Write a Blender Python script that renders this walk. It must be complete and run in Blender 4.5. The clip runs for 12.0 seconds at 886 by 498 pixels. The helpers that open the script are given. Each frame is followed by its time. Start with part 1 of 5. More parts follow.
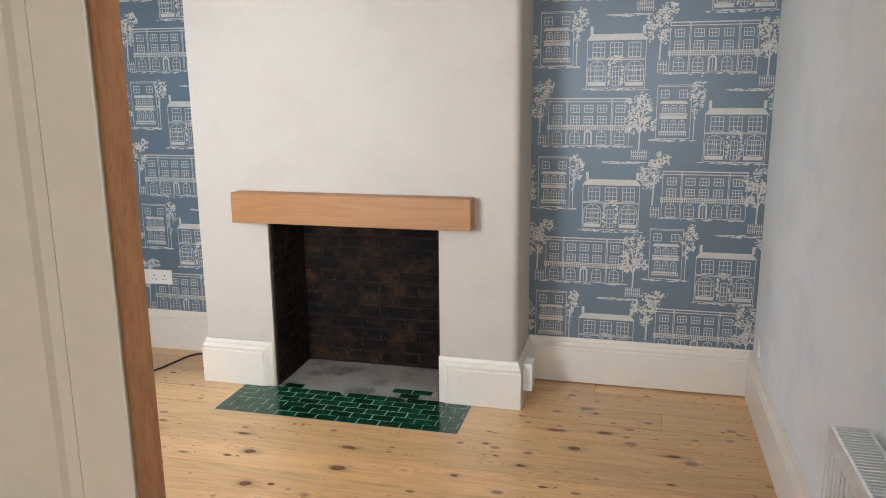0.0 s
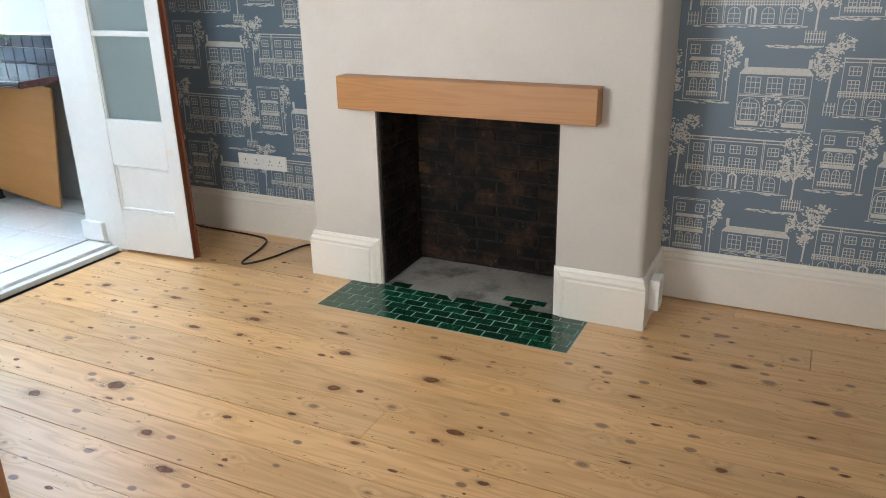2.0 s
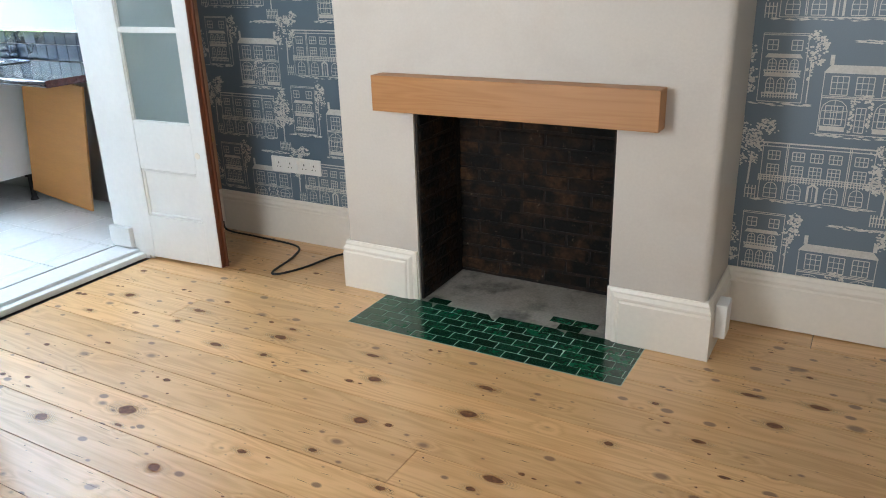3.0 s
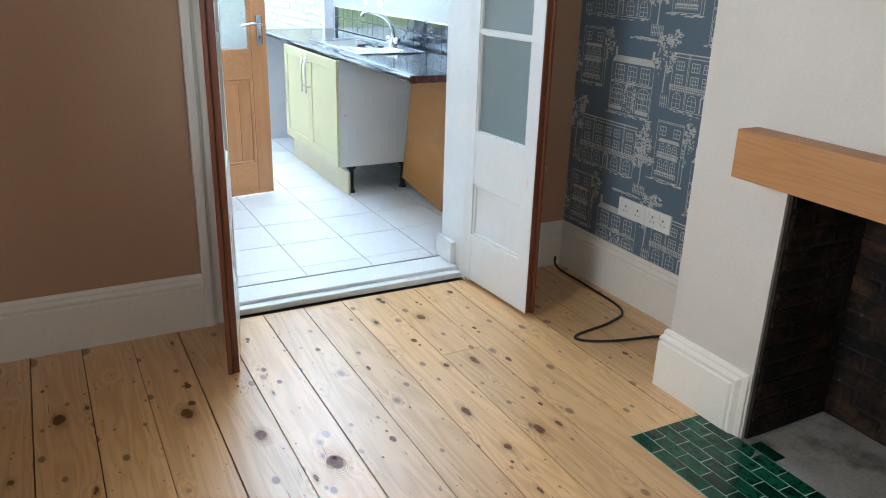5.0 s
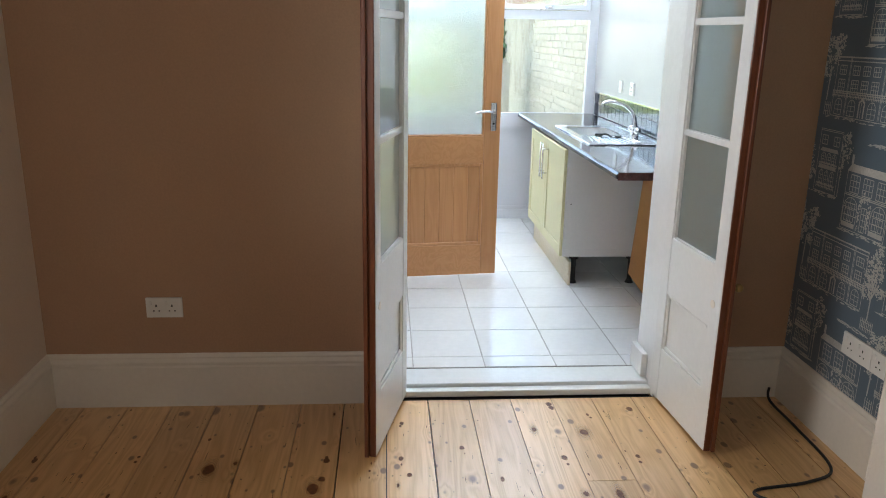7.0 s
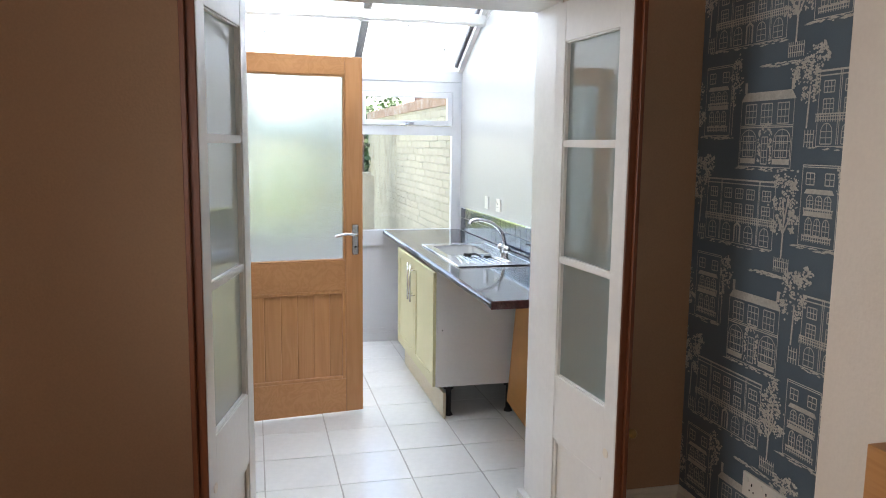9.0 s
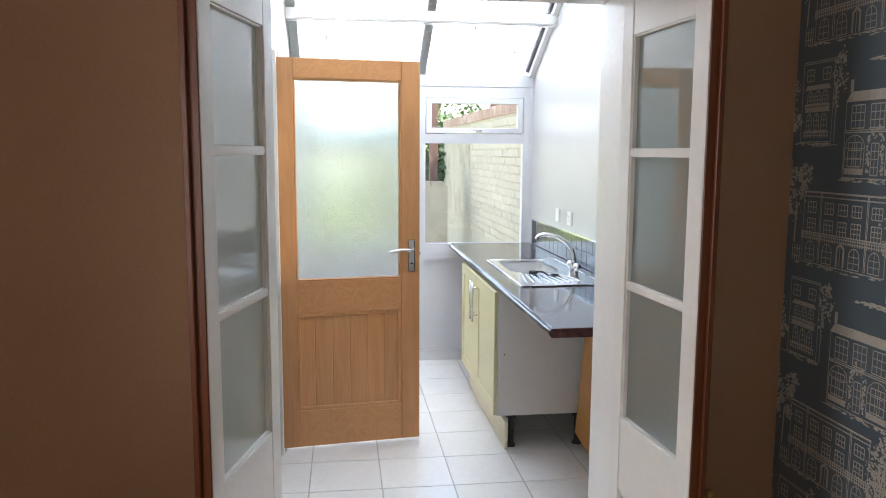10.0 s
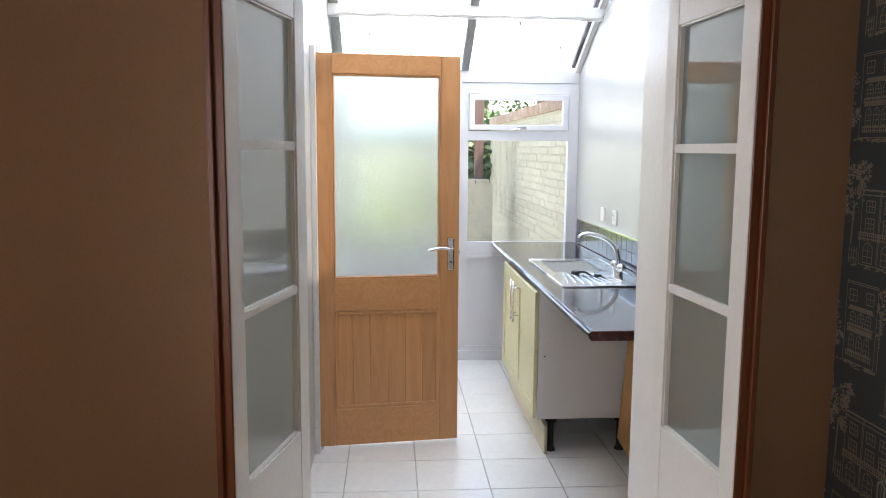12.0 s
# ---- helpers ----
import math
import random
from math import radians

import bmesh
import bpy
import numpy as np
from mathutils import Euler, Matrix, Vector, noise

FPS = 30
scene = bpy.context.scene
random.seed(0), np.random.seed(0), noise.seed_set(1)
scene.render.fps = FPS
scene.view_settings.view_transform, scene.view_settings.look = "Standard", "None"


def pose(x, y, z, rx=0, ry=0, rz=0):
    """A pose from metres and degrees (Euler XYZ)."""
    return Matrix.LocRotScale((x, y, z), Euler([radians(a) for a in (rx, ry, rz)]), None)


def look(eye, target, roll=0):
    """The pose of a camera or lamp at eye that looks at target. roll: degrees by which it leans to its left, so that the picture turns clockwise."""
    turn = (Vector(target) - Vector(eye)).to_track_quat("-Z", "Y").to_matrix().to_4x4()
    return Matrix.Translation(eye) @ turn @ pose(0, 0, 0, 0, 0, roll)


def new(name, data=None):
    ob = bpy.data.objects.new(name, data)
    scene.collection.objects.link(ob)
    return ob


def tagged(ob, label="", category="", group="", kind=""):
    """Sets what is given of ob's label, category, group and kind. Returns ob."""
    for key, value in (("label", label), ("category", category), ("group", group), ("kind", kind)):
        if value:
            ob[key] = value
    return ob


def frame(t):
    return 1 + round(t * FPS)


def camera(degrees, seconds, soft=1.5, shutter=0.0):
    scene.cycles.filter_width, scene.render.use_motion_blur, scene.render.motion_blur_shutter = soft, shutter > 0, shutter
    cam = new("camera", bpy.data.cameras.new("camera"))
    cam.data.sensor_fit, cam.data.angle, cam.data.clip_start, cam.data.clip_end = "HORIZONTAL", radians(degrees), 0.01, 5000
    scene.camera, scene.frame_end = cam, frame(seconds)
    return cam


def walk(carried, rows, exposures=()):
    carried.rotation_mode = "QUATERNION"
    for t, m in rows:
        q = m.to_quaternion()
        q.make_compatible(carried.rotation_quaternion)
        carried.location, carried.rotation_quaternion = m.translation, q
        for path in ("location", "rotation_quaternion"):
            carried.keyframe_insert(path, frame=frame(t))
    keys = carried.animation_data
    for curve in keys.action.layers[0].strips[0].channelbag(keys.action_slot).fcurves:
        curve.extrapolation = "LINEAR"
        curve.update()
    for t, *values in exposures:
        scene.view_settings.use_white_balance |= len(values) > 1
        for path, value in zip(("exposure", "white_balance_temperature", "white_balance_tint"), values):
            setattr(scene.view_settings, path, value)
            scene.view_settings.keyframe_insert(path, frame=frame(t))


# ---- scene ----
cam = camera(60.0, 12.0, soft=1.0)
PATH = [
    (0, (-0.046, 0.035, 1.552), (-0.525, 1.928, 1.121), -0.5),
    (0.5, (-0.046, 0.163, 1.539), (-0.591, 2.029, 1.069), 0.1),
    (1, (-0.006, 0.317, 1.537), (-0.799, 2.062, 0.964), -0.8),
    (1.5, (-0.004, 0.407, 1.513), (-0.828, 2.1, 0.84), -0.9),
    (2, (-0.003, 0.437, 1.498), (-0.825, 2.119, 0.795), -1.2),
    (2.5, (-0.021, 0.516, 1.467), (-0.897, 2.168, 0.759), -1.6),
    (2.7, (-0.056, 0.59, 1.464), (-0.95, 2.232, 0.754), -1.7),
    (4.3, (-0.236, 1.268, 1.468), (-1.586, 2.586, 0.804), 1.0),
    (4.5, (-0.232, 1.322, 1.478), (-1.675, 2.531, 0.802), 1.7),
    (5, (-0.356, 1.532, 1.457), (-2.01, 2.417, 0.763), 1.7),
    (5.5, (-0.434, 1.627, 1.463), (-2.255, 2.087, 0.777), 2.0),
    (6, (-0.392, 1.814, 1.468), (-2.266, 1.828, 0.771), 1.9),
    (6.5, (-0.333, 1.971, 1.493), (-2.219, 1.929, 0.83), 1.5),
    (7, (-0.347, 2.1, 1.549), (-2.268, 2.247, 1.009), 1.1),
    (7.5, (-0.363, 2.143, 1.594), (-2.304, 2.455, 1.222), 1.3),
    (7.7, (-0.373, 2.161, 1.61), (-2.315, 2.506, 1.275), 1.5),
    (9.3, (-0.827, 2.226, 1.599), (-2.75, 2.709, 1.33), 0.6),
    (9.5, (-0.873, 2.265, 1.598), (-2.808, 2.695, 1.332), 0.4),
    (10, (-1.022, 2.389, 1.61), (-2.989, 2.649, 1.36), 0.3),
    (10.5, (-1.085, 2.444, 1.612), (-3.061, 2.649, 1.375), -0.4),
    (11, (-1.11, 2.455, 1.612), (-3.084, 2.679, 1.381), -1.1),
    (11.5, (-1.107, 2.455, 1.613), (-3.08, 2.682, 1.382), -0.6),
    (12, (-1.088, 2.442, 1.602), (-3.067, 2.577, 1.347), 0.4),
]
EXPOSURE = [(0.0, 4.4, 5950, 9), (1.0, 4.28, 6000, 8), (2.7, 4.15, 5950, 7), (4.5, 3.92, 5650, 5), (5.0, 3.82, 5750, 6), (6.5, 3.55, 6300, 10), (7.5, 3.32, 6650, 13), (9.3, 3.22, 6850, 16), (12.0, 3.1, 7000, 18)]
walk(cam, [(t, look(eye, target, roll)) for t, eye, target, roll in PATH], EXPOSURE)

# ---- world and light ----
def link(nt, a, b):
    nt.links.new(a, b)


world = bpy.data.worlds.new("sky")
scene.world = world
world.use_nodes = True
wn = world.node_tree
sky = wn.nodes.new("ShaderNodeTexSky")
sky.sky_type = 'NISHITA'
sky.sun_disc = False
sky.sun_elevation = radians(55)
sky.sun_rotation = radians(352)
bg = wn.nodes["Background"]
bg.inputs["Strength"].default_value = 0.095
link(wn, sky.outputs["Color"], bg.inputs["Color"])

sun_data = bpy.data.lights.new("sun", 'SUN')
sun_data.energy = 3.2
sun_data.angle = radians(0.5)
sun_data.color = (1.0, 0.95, 0.87)
sun = new("sun", sun_data)
sun.matrix_world = look((0, 0, 0), (-0.08, -0.57, -0.82))

# added fill lamps in unseen recesses: east wall, south wall, assumed front room
east_fill = bpy.data.lights.new("east_fill_light", 'AREA')
east_fill.shape = 'RECTANGLE'
east_fill.size, east_fill.size_y, east_fill.energy = 1.1, 1.2, 0.7
east_fill.color = (0.98, 0.99, 1.0)
front = bpy.data.lights.new("assumed_window_light", 'AREA')
front.shape = 'RECTANGLE'
front.size, front.size_y, front.energy = 1.9, 1.4, 2.7
front.color = (0.98, 0.99, 1.0)
# added lamp; its narrow spread leaves the south-west corner dark
south_fill = bpy.data.lights.new("south_fill_light", 'AREA')
south_fill.shape = 'RECTANGLE'
south_fill.size, south_fill.size_y, south_fill.energy = 0.74, 1.15, 1.4
south_fill.spread = radians(112)
south_fill.color = (0.98, 0.99, 1.0)
new("south_fill_light", south_fill).matrix_world = look((-1.84, 0.61, 1.48), (-1.84, 3.0, 1.42))
new("assumed_window_light", front).matrix_world = look((-0.65, -4.06, 1.5), (-0.65, 3.0, 1.45))
new("east_fill_light", east_fill).matrix_world = look((0.63, 1.30, 1.72), (-3.0, 1.30, 1.62))


# ---- materials ----
def material(name, colour, rough=0.5, metal=0.0, vary=0.08, scale=6.0, bump=0.02, grain=60.0, coat=0.0, random_tint=0.0, stretch=(1, 1, 1), spec=0.5, stain=None, stain_amount=0.0, stain_scale=2.0, stain_low=0.5, through_pieces=False):
    m = bpy.data.materials.new(name)
    m.use_nodes = True
    nt = m.node_tree
    p = nt.nodes["Principled BSDF"]
    p.inputs["Roughness"].default_value = rough
    p.inputs["Metallic"].default_value = metal
    p.inputs["Coat Weight"].default_value = coat
    p.inputs["Coat Roughness"].default_value = 0.02
    p.inputs["Specular IOR Level"].default_value = spec
    tc = nt.nodes.new("ShaderNodeTexCoord")
    mp = nt.nodes.new("ShaderNodeMapping")
    mp.inputs["Scale"].default_value = stretch
    place = nt.nodes.new("ShaderNodeNewGeometry").outputs["Position"] if through_pieces else tc.outputs["Object"]
    link(nt, place, mp.inputs["Vector"])
    big = nt.nodes.new("ShaderNodeTexNoise")
    big.inputs["Scale"].default_value = scale
    big.inputs["Detail"].default_value = 5
    link(nt, mp.outputs["Vector"], big.inputs["Vector"])
    fine = nt.nodes.new("ShaderNodeTexNoise")
    fine.inputs["Scale"].default_value = grain
    fine.inputs["Detail"].default_value = 3
    link(nt, mp.outputs["Vector"], fine.inputs["Vector"])
    add = nt.nodes.new("ShaderNodeMath")
    add.operation = 'ADD'
    link(nt, big.outputs["Fac"], add.inputs[0])
    link(nt, fine.outputs["Fac"], add.inputs[1])
    rng = nt.nodes.new("ShaderNodeMapRange")
    rng.inputs["From Min"].default_value = 0.6
    rng.inputs["From Max"].default_value = 1.4
    rng.inputs["To Min"].default_value = 1 - vary
    rng.inputs["To Max"].default_value = 1 + vary
    link(nt, add.outputs[0], rng.inputs["Value"])
    last = rng.outputs["Result"]
    if random_tint:
        oi = nt.nodes.new("ShaderNodeObjectInfo")
        r2 = nt.nodes.new("ShaderNodeMapRange")
        r2.inputs["To Min"].default_value = 1 - random_tint
        r2.inputs["To Max"].default_value = 1 + random_tint
        link(nt, oi.outputs["Random"], r2.inputs["Value"])
        mul = nt.nodes.new("ShaderNodeMath")
        mul.operation = 'MULTIPLY'
        link(nt, last, mul.inputs[0])
        link(nt, r2.outputs["Result"], mul.inputs[1])
        last = mul.outputs[0]
    vm = nt.nodes.new("ShaderNodeVectorMath")
    vm.operation = 'SCALE'
    vm.inputs[0].default_value = colour
    link(nt, last, vm.inputs["Scale"])
    col = vm.outputs["Vector"]
    if stain:
        sn = nt.nodes.new("ShaderNodeTexNoise")
        sn.inputs["Scale"].default_value = stain_scale
        sn.inputs["Detail"].default_value = 6
        sn.inputs["Roughness"].default_value = 0.65
        link(nt, place, sn.inputs["Vector"])
        sr = nt.nodes.new("ShaderNodeMapRange")
        sr.inputs["From Min"].default_value = stain_low
        sr.inputs["From Max"].default_value = stain_low + 0.16
        sr.inputs["To Max"].default_value = stain_amount
        link(nt, sn.outputs["Fac"], sr.inputs["Value"])
        mx = nt.nodes.new("ShaderNodeMix")
        mx.data_type = 'RGBA'
        link(nt, sr.outputs["Result"], mx.inputs["Factor"])
        link(nt, col, mx.inputs["A"])
        mx.inputs["B"].default_value = (*stain, 1)
        col = mx.outputs["Result"]
    link(nt, col, p.inputs["Base Color"])
    if bump:
        b = nt.nodes.new("ShaderNodeBump")
        b.inputs["Strength"].default_value = 0.5
        b.inputs["Distance"].default_value = bump
        link(nt, add.outputs[0], b.inputs["Height"])
        link(nt, b.outputs["Normal"], p.inputs["Normal"])
    return m


M_STONE = material("warm_stone_wall_paint", (0.68, 0.565, 0.455), 0.7, vary=0.05, scale=1.5, bump=0.0015, grain=120)
# taken as stone paint too; the west wall's shade is put in as brown
M_STONE_DIM = material("stone_paint_dimmed", (0.45, 0.272, 0.162), 0.7, vary=0.08, scale=1.5, bump=0.0015, grain=120)
M_BREAST = material("stone_wall_paint", (0.55, 0.495, 0.43), 0.75, vary=0.04, scale=1.2, bump=0.002, grain=90, stain=(0.45, 0.38, 0.32), stain_amount=0.25, stain_scale=3.0)
M_PALE = material("chalky_white_wall_paint", (0.82, 0.82, 0.80), 0.6, vary=0.04, scale=1.5, bump=0.002, grain=80, stain=(0.62, 0.66, 0.69), stain_amount=0.4, stain_scale=2.4)
M_CEIL = material("ceiling_paint", (0.8, 0.8, 0.78), 0.8, vary=0.03, bump=0.001)
M_TRIM = material("cream_gloss_paint", (0.78, 0.715, 0.615), 0.35, vary=0.04, scale=3, bump=0.0012, grain=50)
M_WHITE = material("white_gloss_paint", (0.74, 0.74, 0.72), 0.3, vary=0.04, scale=4, bump=0.0015, grain=40)
M_CREAM_DOOR = material("aged_cream_paint", (0.66, 0.59, 0.46), 0.4, vary=0.05, scale=3, bump=0.002, grain=30)
M_BROWN = material("brown_door_edge", (0.24, 0.112, 0.048), 0.8, spec=0.1, vary=0.3, scale=4, bump=0.001, grain=40, stretch=(6, 6, 1), stain=(0.6, 0.56, 0.5), stain_amount=0.6, stain_scale=7, stain_low=0.66)
M_VARNISH = material("red_brown_varnish", (0.135, 0.040, 0.015), 0.35, vary=0.25, scale=4, bump=0.001, grain=40, stretch=(8, 8, 0.7))
M_KWALL = material("white_kitchen_paint", (0.48, 0.48, 0.465), 0.35, vary=0.03, scale=2, bump=0.0015, grain=60)
M_UPVC = material("white_plastic_frame", (0.70, 0.71, 0.73), 0.3, vary=0.02, bump=0)
M_TILE = material("white_floor_tile", (0.79, 0.785, 0.77), 0.16, vary=0.05, scale=5, bump=0.0006, grain=30, random_tint=0.03)
M_GROUT = material("grey_grout", (0.44, 0.42, 0.39), 0.8, vary=0.2, scale=20)
M_CABINET = material("pale_yellow_cabinet", (0.68, 0.64, 0.37), 0.4, vary=0.03, scale=3, bump=0.0004)
M_CARCASS = material("white_melamine", (0.74, 0.73, 0.71), 0.4, vary=0.03, scale=3, bump=0.0003)
M_PLINTH = material("cream_plinth", (0.70, 0.62, 0.44), 0.45, vary=0.05, scale=3)
M_ORANGE = material("orange_beech_board", (0.56, 0.27, 0.08), 0.4, vary=0.08, scale=3, grain=40, stretch=(1, 1, 8), bump=0.0004)
M_TOP = material("dark_laminate_worktop", (0.035, 0.033, 0.036), 0.07, vary=0.5, scale=40, grain=220, bump=0, stain=(0.12, 0.11, 0.11), stain_amount=0.6, stain_scale=160)
M_TOPEND = material("red_brown_cut_edge", (0.075, 0.014, 0.010), 0.4, vary=0.4, scale=30, stain=(0.5, 0.4, 0.35), stain_amount=0.12, stain_scale=25)
M_STEEL = material("stainless_steel", (0.62, 0.62, 0.61), 0.2, metal=1.0, vary=0.04, scale=8, grain=200, bump=0.0002)
M_BOWL = material("brushed_steel_bowl", (0.62, 0.62, 0.61), 0.45, metal=0.35, vary=0.04, scale=8, grain=200, bump=0.0002)
M_CHROME = material("chrome", (0.72, 0.72, 0.73), 0.08, metal=1.0, vary=0.02, bump=0)
M_DARK = material("black_plastic", (0.015, 0.015, 0.016), 0.45, vary=0.2, bump=0)
M_PLATE = material("white_plastic_plate", (0.78, 0.76, 0.71), 0.35, vary=0.02, bump=0)
M_SPLASH = material("dark_glazed_wall_tile", (0.025, 0.032, 0.045), 0.08, vary=0.35, scale=12, grain=60, bump=0.0006, random_tint=0.3)
M_HEARTH = material("bottle_green_glazed_tile", (0.0065, 0.050, 0.024), 0.12, vary=0.75, scale=22, grain=70, bump=0.0012, random_tint=0.45, stain=(0.17, 0.17, 0.15), stain_amount=0.55, stain_scale=9, stain_low=0.66, through_pieces=True)
M_HGROUT = material("pale_hearth_grout", (0.40, 0.46, 0.40), 0.8, vary=0.2, scale=20)
M_CONCRETE = material("dusty_hearth_concrete", (0.29, 0.26, 0.22), 0.9, vary=0.25, scale=7, grain=90, bump=0.002, stain=(0.07, 0.06, 0.05), stain_amount=0.8, stain_scale=5)
def flecked(m, colour, scale, low):
    """Small pale chips and smears over a material."""
    nt = m.node_tree
    p = nt.nodes["Principled BSDF"]
    was = p.inputs["Base Color"].links[0].from_socket
    pos = nt.nodes.new("ShaderNodeNewGeometry").outputs["Position"]
    n = nt.nodes.new("ShaderNodeTexNoise")
    n.inputs["Scale"].default_value = scale
    n.inputs["Detail"].default_value = 8
    n.inputs["Roughness"].default_value = 0.72
    link(nt, pos, n.inputs["Vector"])
    r = nt.nodes.new("ShaderNodeMapRange")
    r.inputs["From Min"].default_value = low
    r.inputs["From Max"].default_value = low + 0.05
    r.inputs["To Max"].default_value = 0.85
    link(nt, n.outputs["Fac"], r.inputs["Value"])
    mx = nt.nodes.new("ShaderNodeMix")
    mx.data_type = 'RGBA'
    link(nt, r.outputs["Result"], mx.inputs["Factor"])
    link(nt, was, mx.inputs["A"])
    mx.inputs["B"].default_value = (*colour, 1)
    link(nt, mx.outputs["Result"], p.inputs["Base Color"])
    return m


M_SOOT = flecked(material("sooty_brick", (0.030, 0.015, 0.0065), 0.75, spec=0.25, vary=0.95, scale=11, grain=48, bump=0.02, random_tint=0.5, stain=(0.0025, 0.0025, 0.002), stain_amount=0.97, stain_scale=8.0, stain_low=0.40, through_pieces=True), (0.11, 0.08, 0.05), 26, 0.63)
M_SOOTM = flecked(material("sooty_mortar", (0.026, 0.015, 0.008), 0.9, vary=0.9, scale=14, grain=60, bump=0.012, stain=(0.004, 0.0035, 0.003), stain_amount=0.95, stain_scale=7, stain_low=0.40, through_pieces=True), (0.14, 0.11, 0.07), 30, 0.62)
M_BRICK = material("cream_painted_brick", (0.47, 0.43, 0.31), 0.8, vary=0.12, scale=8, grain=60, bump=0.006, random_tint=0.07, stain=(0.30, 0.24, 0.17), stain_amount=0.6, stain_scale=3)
M_BRICKM = material("cream_painted_mortar", (0.44, 0.405, 0.29), 0.9, vary=0.25, scale=10)
M_REDBRICK = material("weathered_red_brick", (0.38, 0.25, 0.17), 0.85, vary=0.25, scale=7, grain=40, bump=0.01, stain=(0.55, 0.5, 0.42), stain_amount=0.7, stain_scale=4)
M_GRASS = material("lawn", (0.095, 0.135, 0.042), 0.9, vary=0.4, scale=6, grain=90, bump=0.02)
M_PAVE = material("pale_paving", (0.5, 0.47, 0.42), 0.9, vary=0.15, scale=3)
M_POST = material("brown_timber_post", (0.16, 0.085, 0.06), 0.8, vary=0.3, scale=6, stretch=(5, 5, 1))
M_BARK = material("bark", (0.10, 0.075, 0.05), 0.9, vary=0.4, scale=8)
M_LEAF = material("leaf", (0.06, 0.11, 0.035), 0.6, vary=0.35, scale=3, bump=0)
M_CABLE = material("black_cable", (0.012, 0.012, 0.013), 0.5, vary=0.2, bump=0)
M_RAFTER = material("grey_rafter_paint", (0.36, 0.38, 0.37), 0.6, vary=0.1)
M_FLASH = material("lead_flashing", (0.16, 0.16, 0.17), 0.6, vary=0.3, scale=7)
M_RAD = material("white_radiator_enamel", (0.74, 0.73, 0.70), 0.3, vary=0.02, bump=0)
M_BRASS = material("aged_brass", (0.45, 0.30, 0.12), 0.35, metal=1.0, vary=0.1, bump=0)
M_PAPER = material("slate_blue_wallpaper", (0.113, 0.158, 0.200), 0.33, vary=0.07, scale=2, grain=200, bump=0.0004, spec=0.85)
M_PRINT = material("silver_cream_print", (0.56, 0.55, 0.51), 0.32, vary=0.15, scale=30, grain=120, bump=0, spec=0.8)


def wood(name, light, dark, along=0, rough=0.35, ring=7.0, knots=0.0, coat=0.0, shift=1.0):
    """Softwood: long grain along an axis, rings, a tint of its own for each board, knots."""
    m = bpy.data.materials.new(name)
    m.use_nodes = True
    nt = m.node_tree
    N = nt.nodes
    p = N["Principled BSDF"]
    p.inputs["Coat Weight"].default_value = coat
    p.inputs["Coat Roughness"].default_value = 0.30
    tc = N.new("ShaderNodeTexCoord")
    oi = N.new("ShaderNodeObjectInfo")
    off = N.new("ShaderNodeVectorMath")
    off.operation = 'SCALE'
    off.inputs[0].default_value = (7.3 * shift, 3.1 * shift, 5.7 * shift)
    link(nt, oi.outputs["Random"], off.inputs["Scale"])
    ad = N.new("ShaderNodeVectorMath")
    ad.operation = 'ADD'
    link(nt, tc.outputs["Object"], ad.inputs[0])
    link(nt, off.outputs["Vector"], ad.inputs[1])

    def mapped(scale):
        mp = N.new("ShaderNodeMapping")
        s = [scale[1]] * 3
        s[along] = scale[0]
        mp.inputs["Scale"].default_value = s
        link(nt, ad.outputs["Vector"], mp.inputs["Vector"])
        return mp.outputs["Vector"]

    n1 = N.new("ShaderNodeTexNoise")
    n1.inputs["Scale"].default_value = 1.0
    n1.inputs["Detail"].default_value = 3
    n1.inputs["Distortion"].default_value = 0.6
    link(nt, mapped((0.7, ring)), n1.inputs["Vector"])
    figure = n1.outputs["Fac"]
    if knots:
        # rings of growth crowd round each knot
        kv = N.new("ShaderNodeTexVoronoi")
        kv.voronoi_dimensions = '2D'
        kv.inputs["Scale"].default_value = 5.0
        link(nt, mapped((0.62, 1.0)), kv.inputs["Vector"])
        near = N.new("ShaderNodeMapRange")
        near.interpolation_type = 'SMOOTHERSTEP'
        near.inputs["From Min"].default_value = 0.26
        near.inputs["From Max"].default_value = 0.0
        near.inputs["To Max"].default_value = 0.13
        link(nt, kv.outputs["Distance"], near.inputs["Value"])
        bend = N.new("ShaderNodeMath")
        bend.operation = 'ADD'
        link(nt, n1.outputs["Fac"], bend.inputs[0])
        link(nt, near.outputs["Result"], bend.inputs[1])
        figure = bend.outputs[0]
    saw = N.new("ShaderNodeMath")
    saw.operation = 'MULTIPLY'
    saw.inputs[1].default_value = 9.0
    link(nt, figure, saw.inputs[0])
    fr = N.new("ShaderNodeMath")
    fr.operation = 'PINGPONG'
    fr.inputs[1].default_value = 0.5
    link(nt, saw.outputs[0], fr.inputs[0])
    n2 = N.new("ShaderNodeTexNoise")
    n2.inputs["Scale"].default_value = 1.0
    n2.inputs["Detail"].default_value = 4
    link(nt, mapped((4, 170)), n2.inputs["Vector"])
    mixf = N.new("ShaderNodeMath")
    mixf.operation = 'MULTIPLY_ADD'
    mixf.inputs[1].default_value = 0.75
    link(nt, fr.outputs[0], mixf.inputs[0])
    n2h = N.new("ShaderNodeMath")
    n2h.operation = 'MULTIPLY'
    n2h.inputs[1].default_value = 0.42
    link(nt, n2.outputs["Fac"], n2h.inputs[0])
    link(nt, n2h.outputs[0], mixf.inputs[2])
    ramp = N.new("ShaderNodeValToRGB")
    ramp.color_ramp.elements[0].position = 0.25
    ramp.color_ramp.elements[0].color = (*light, 1)
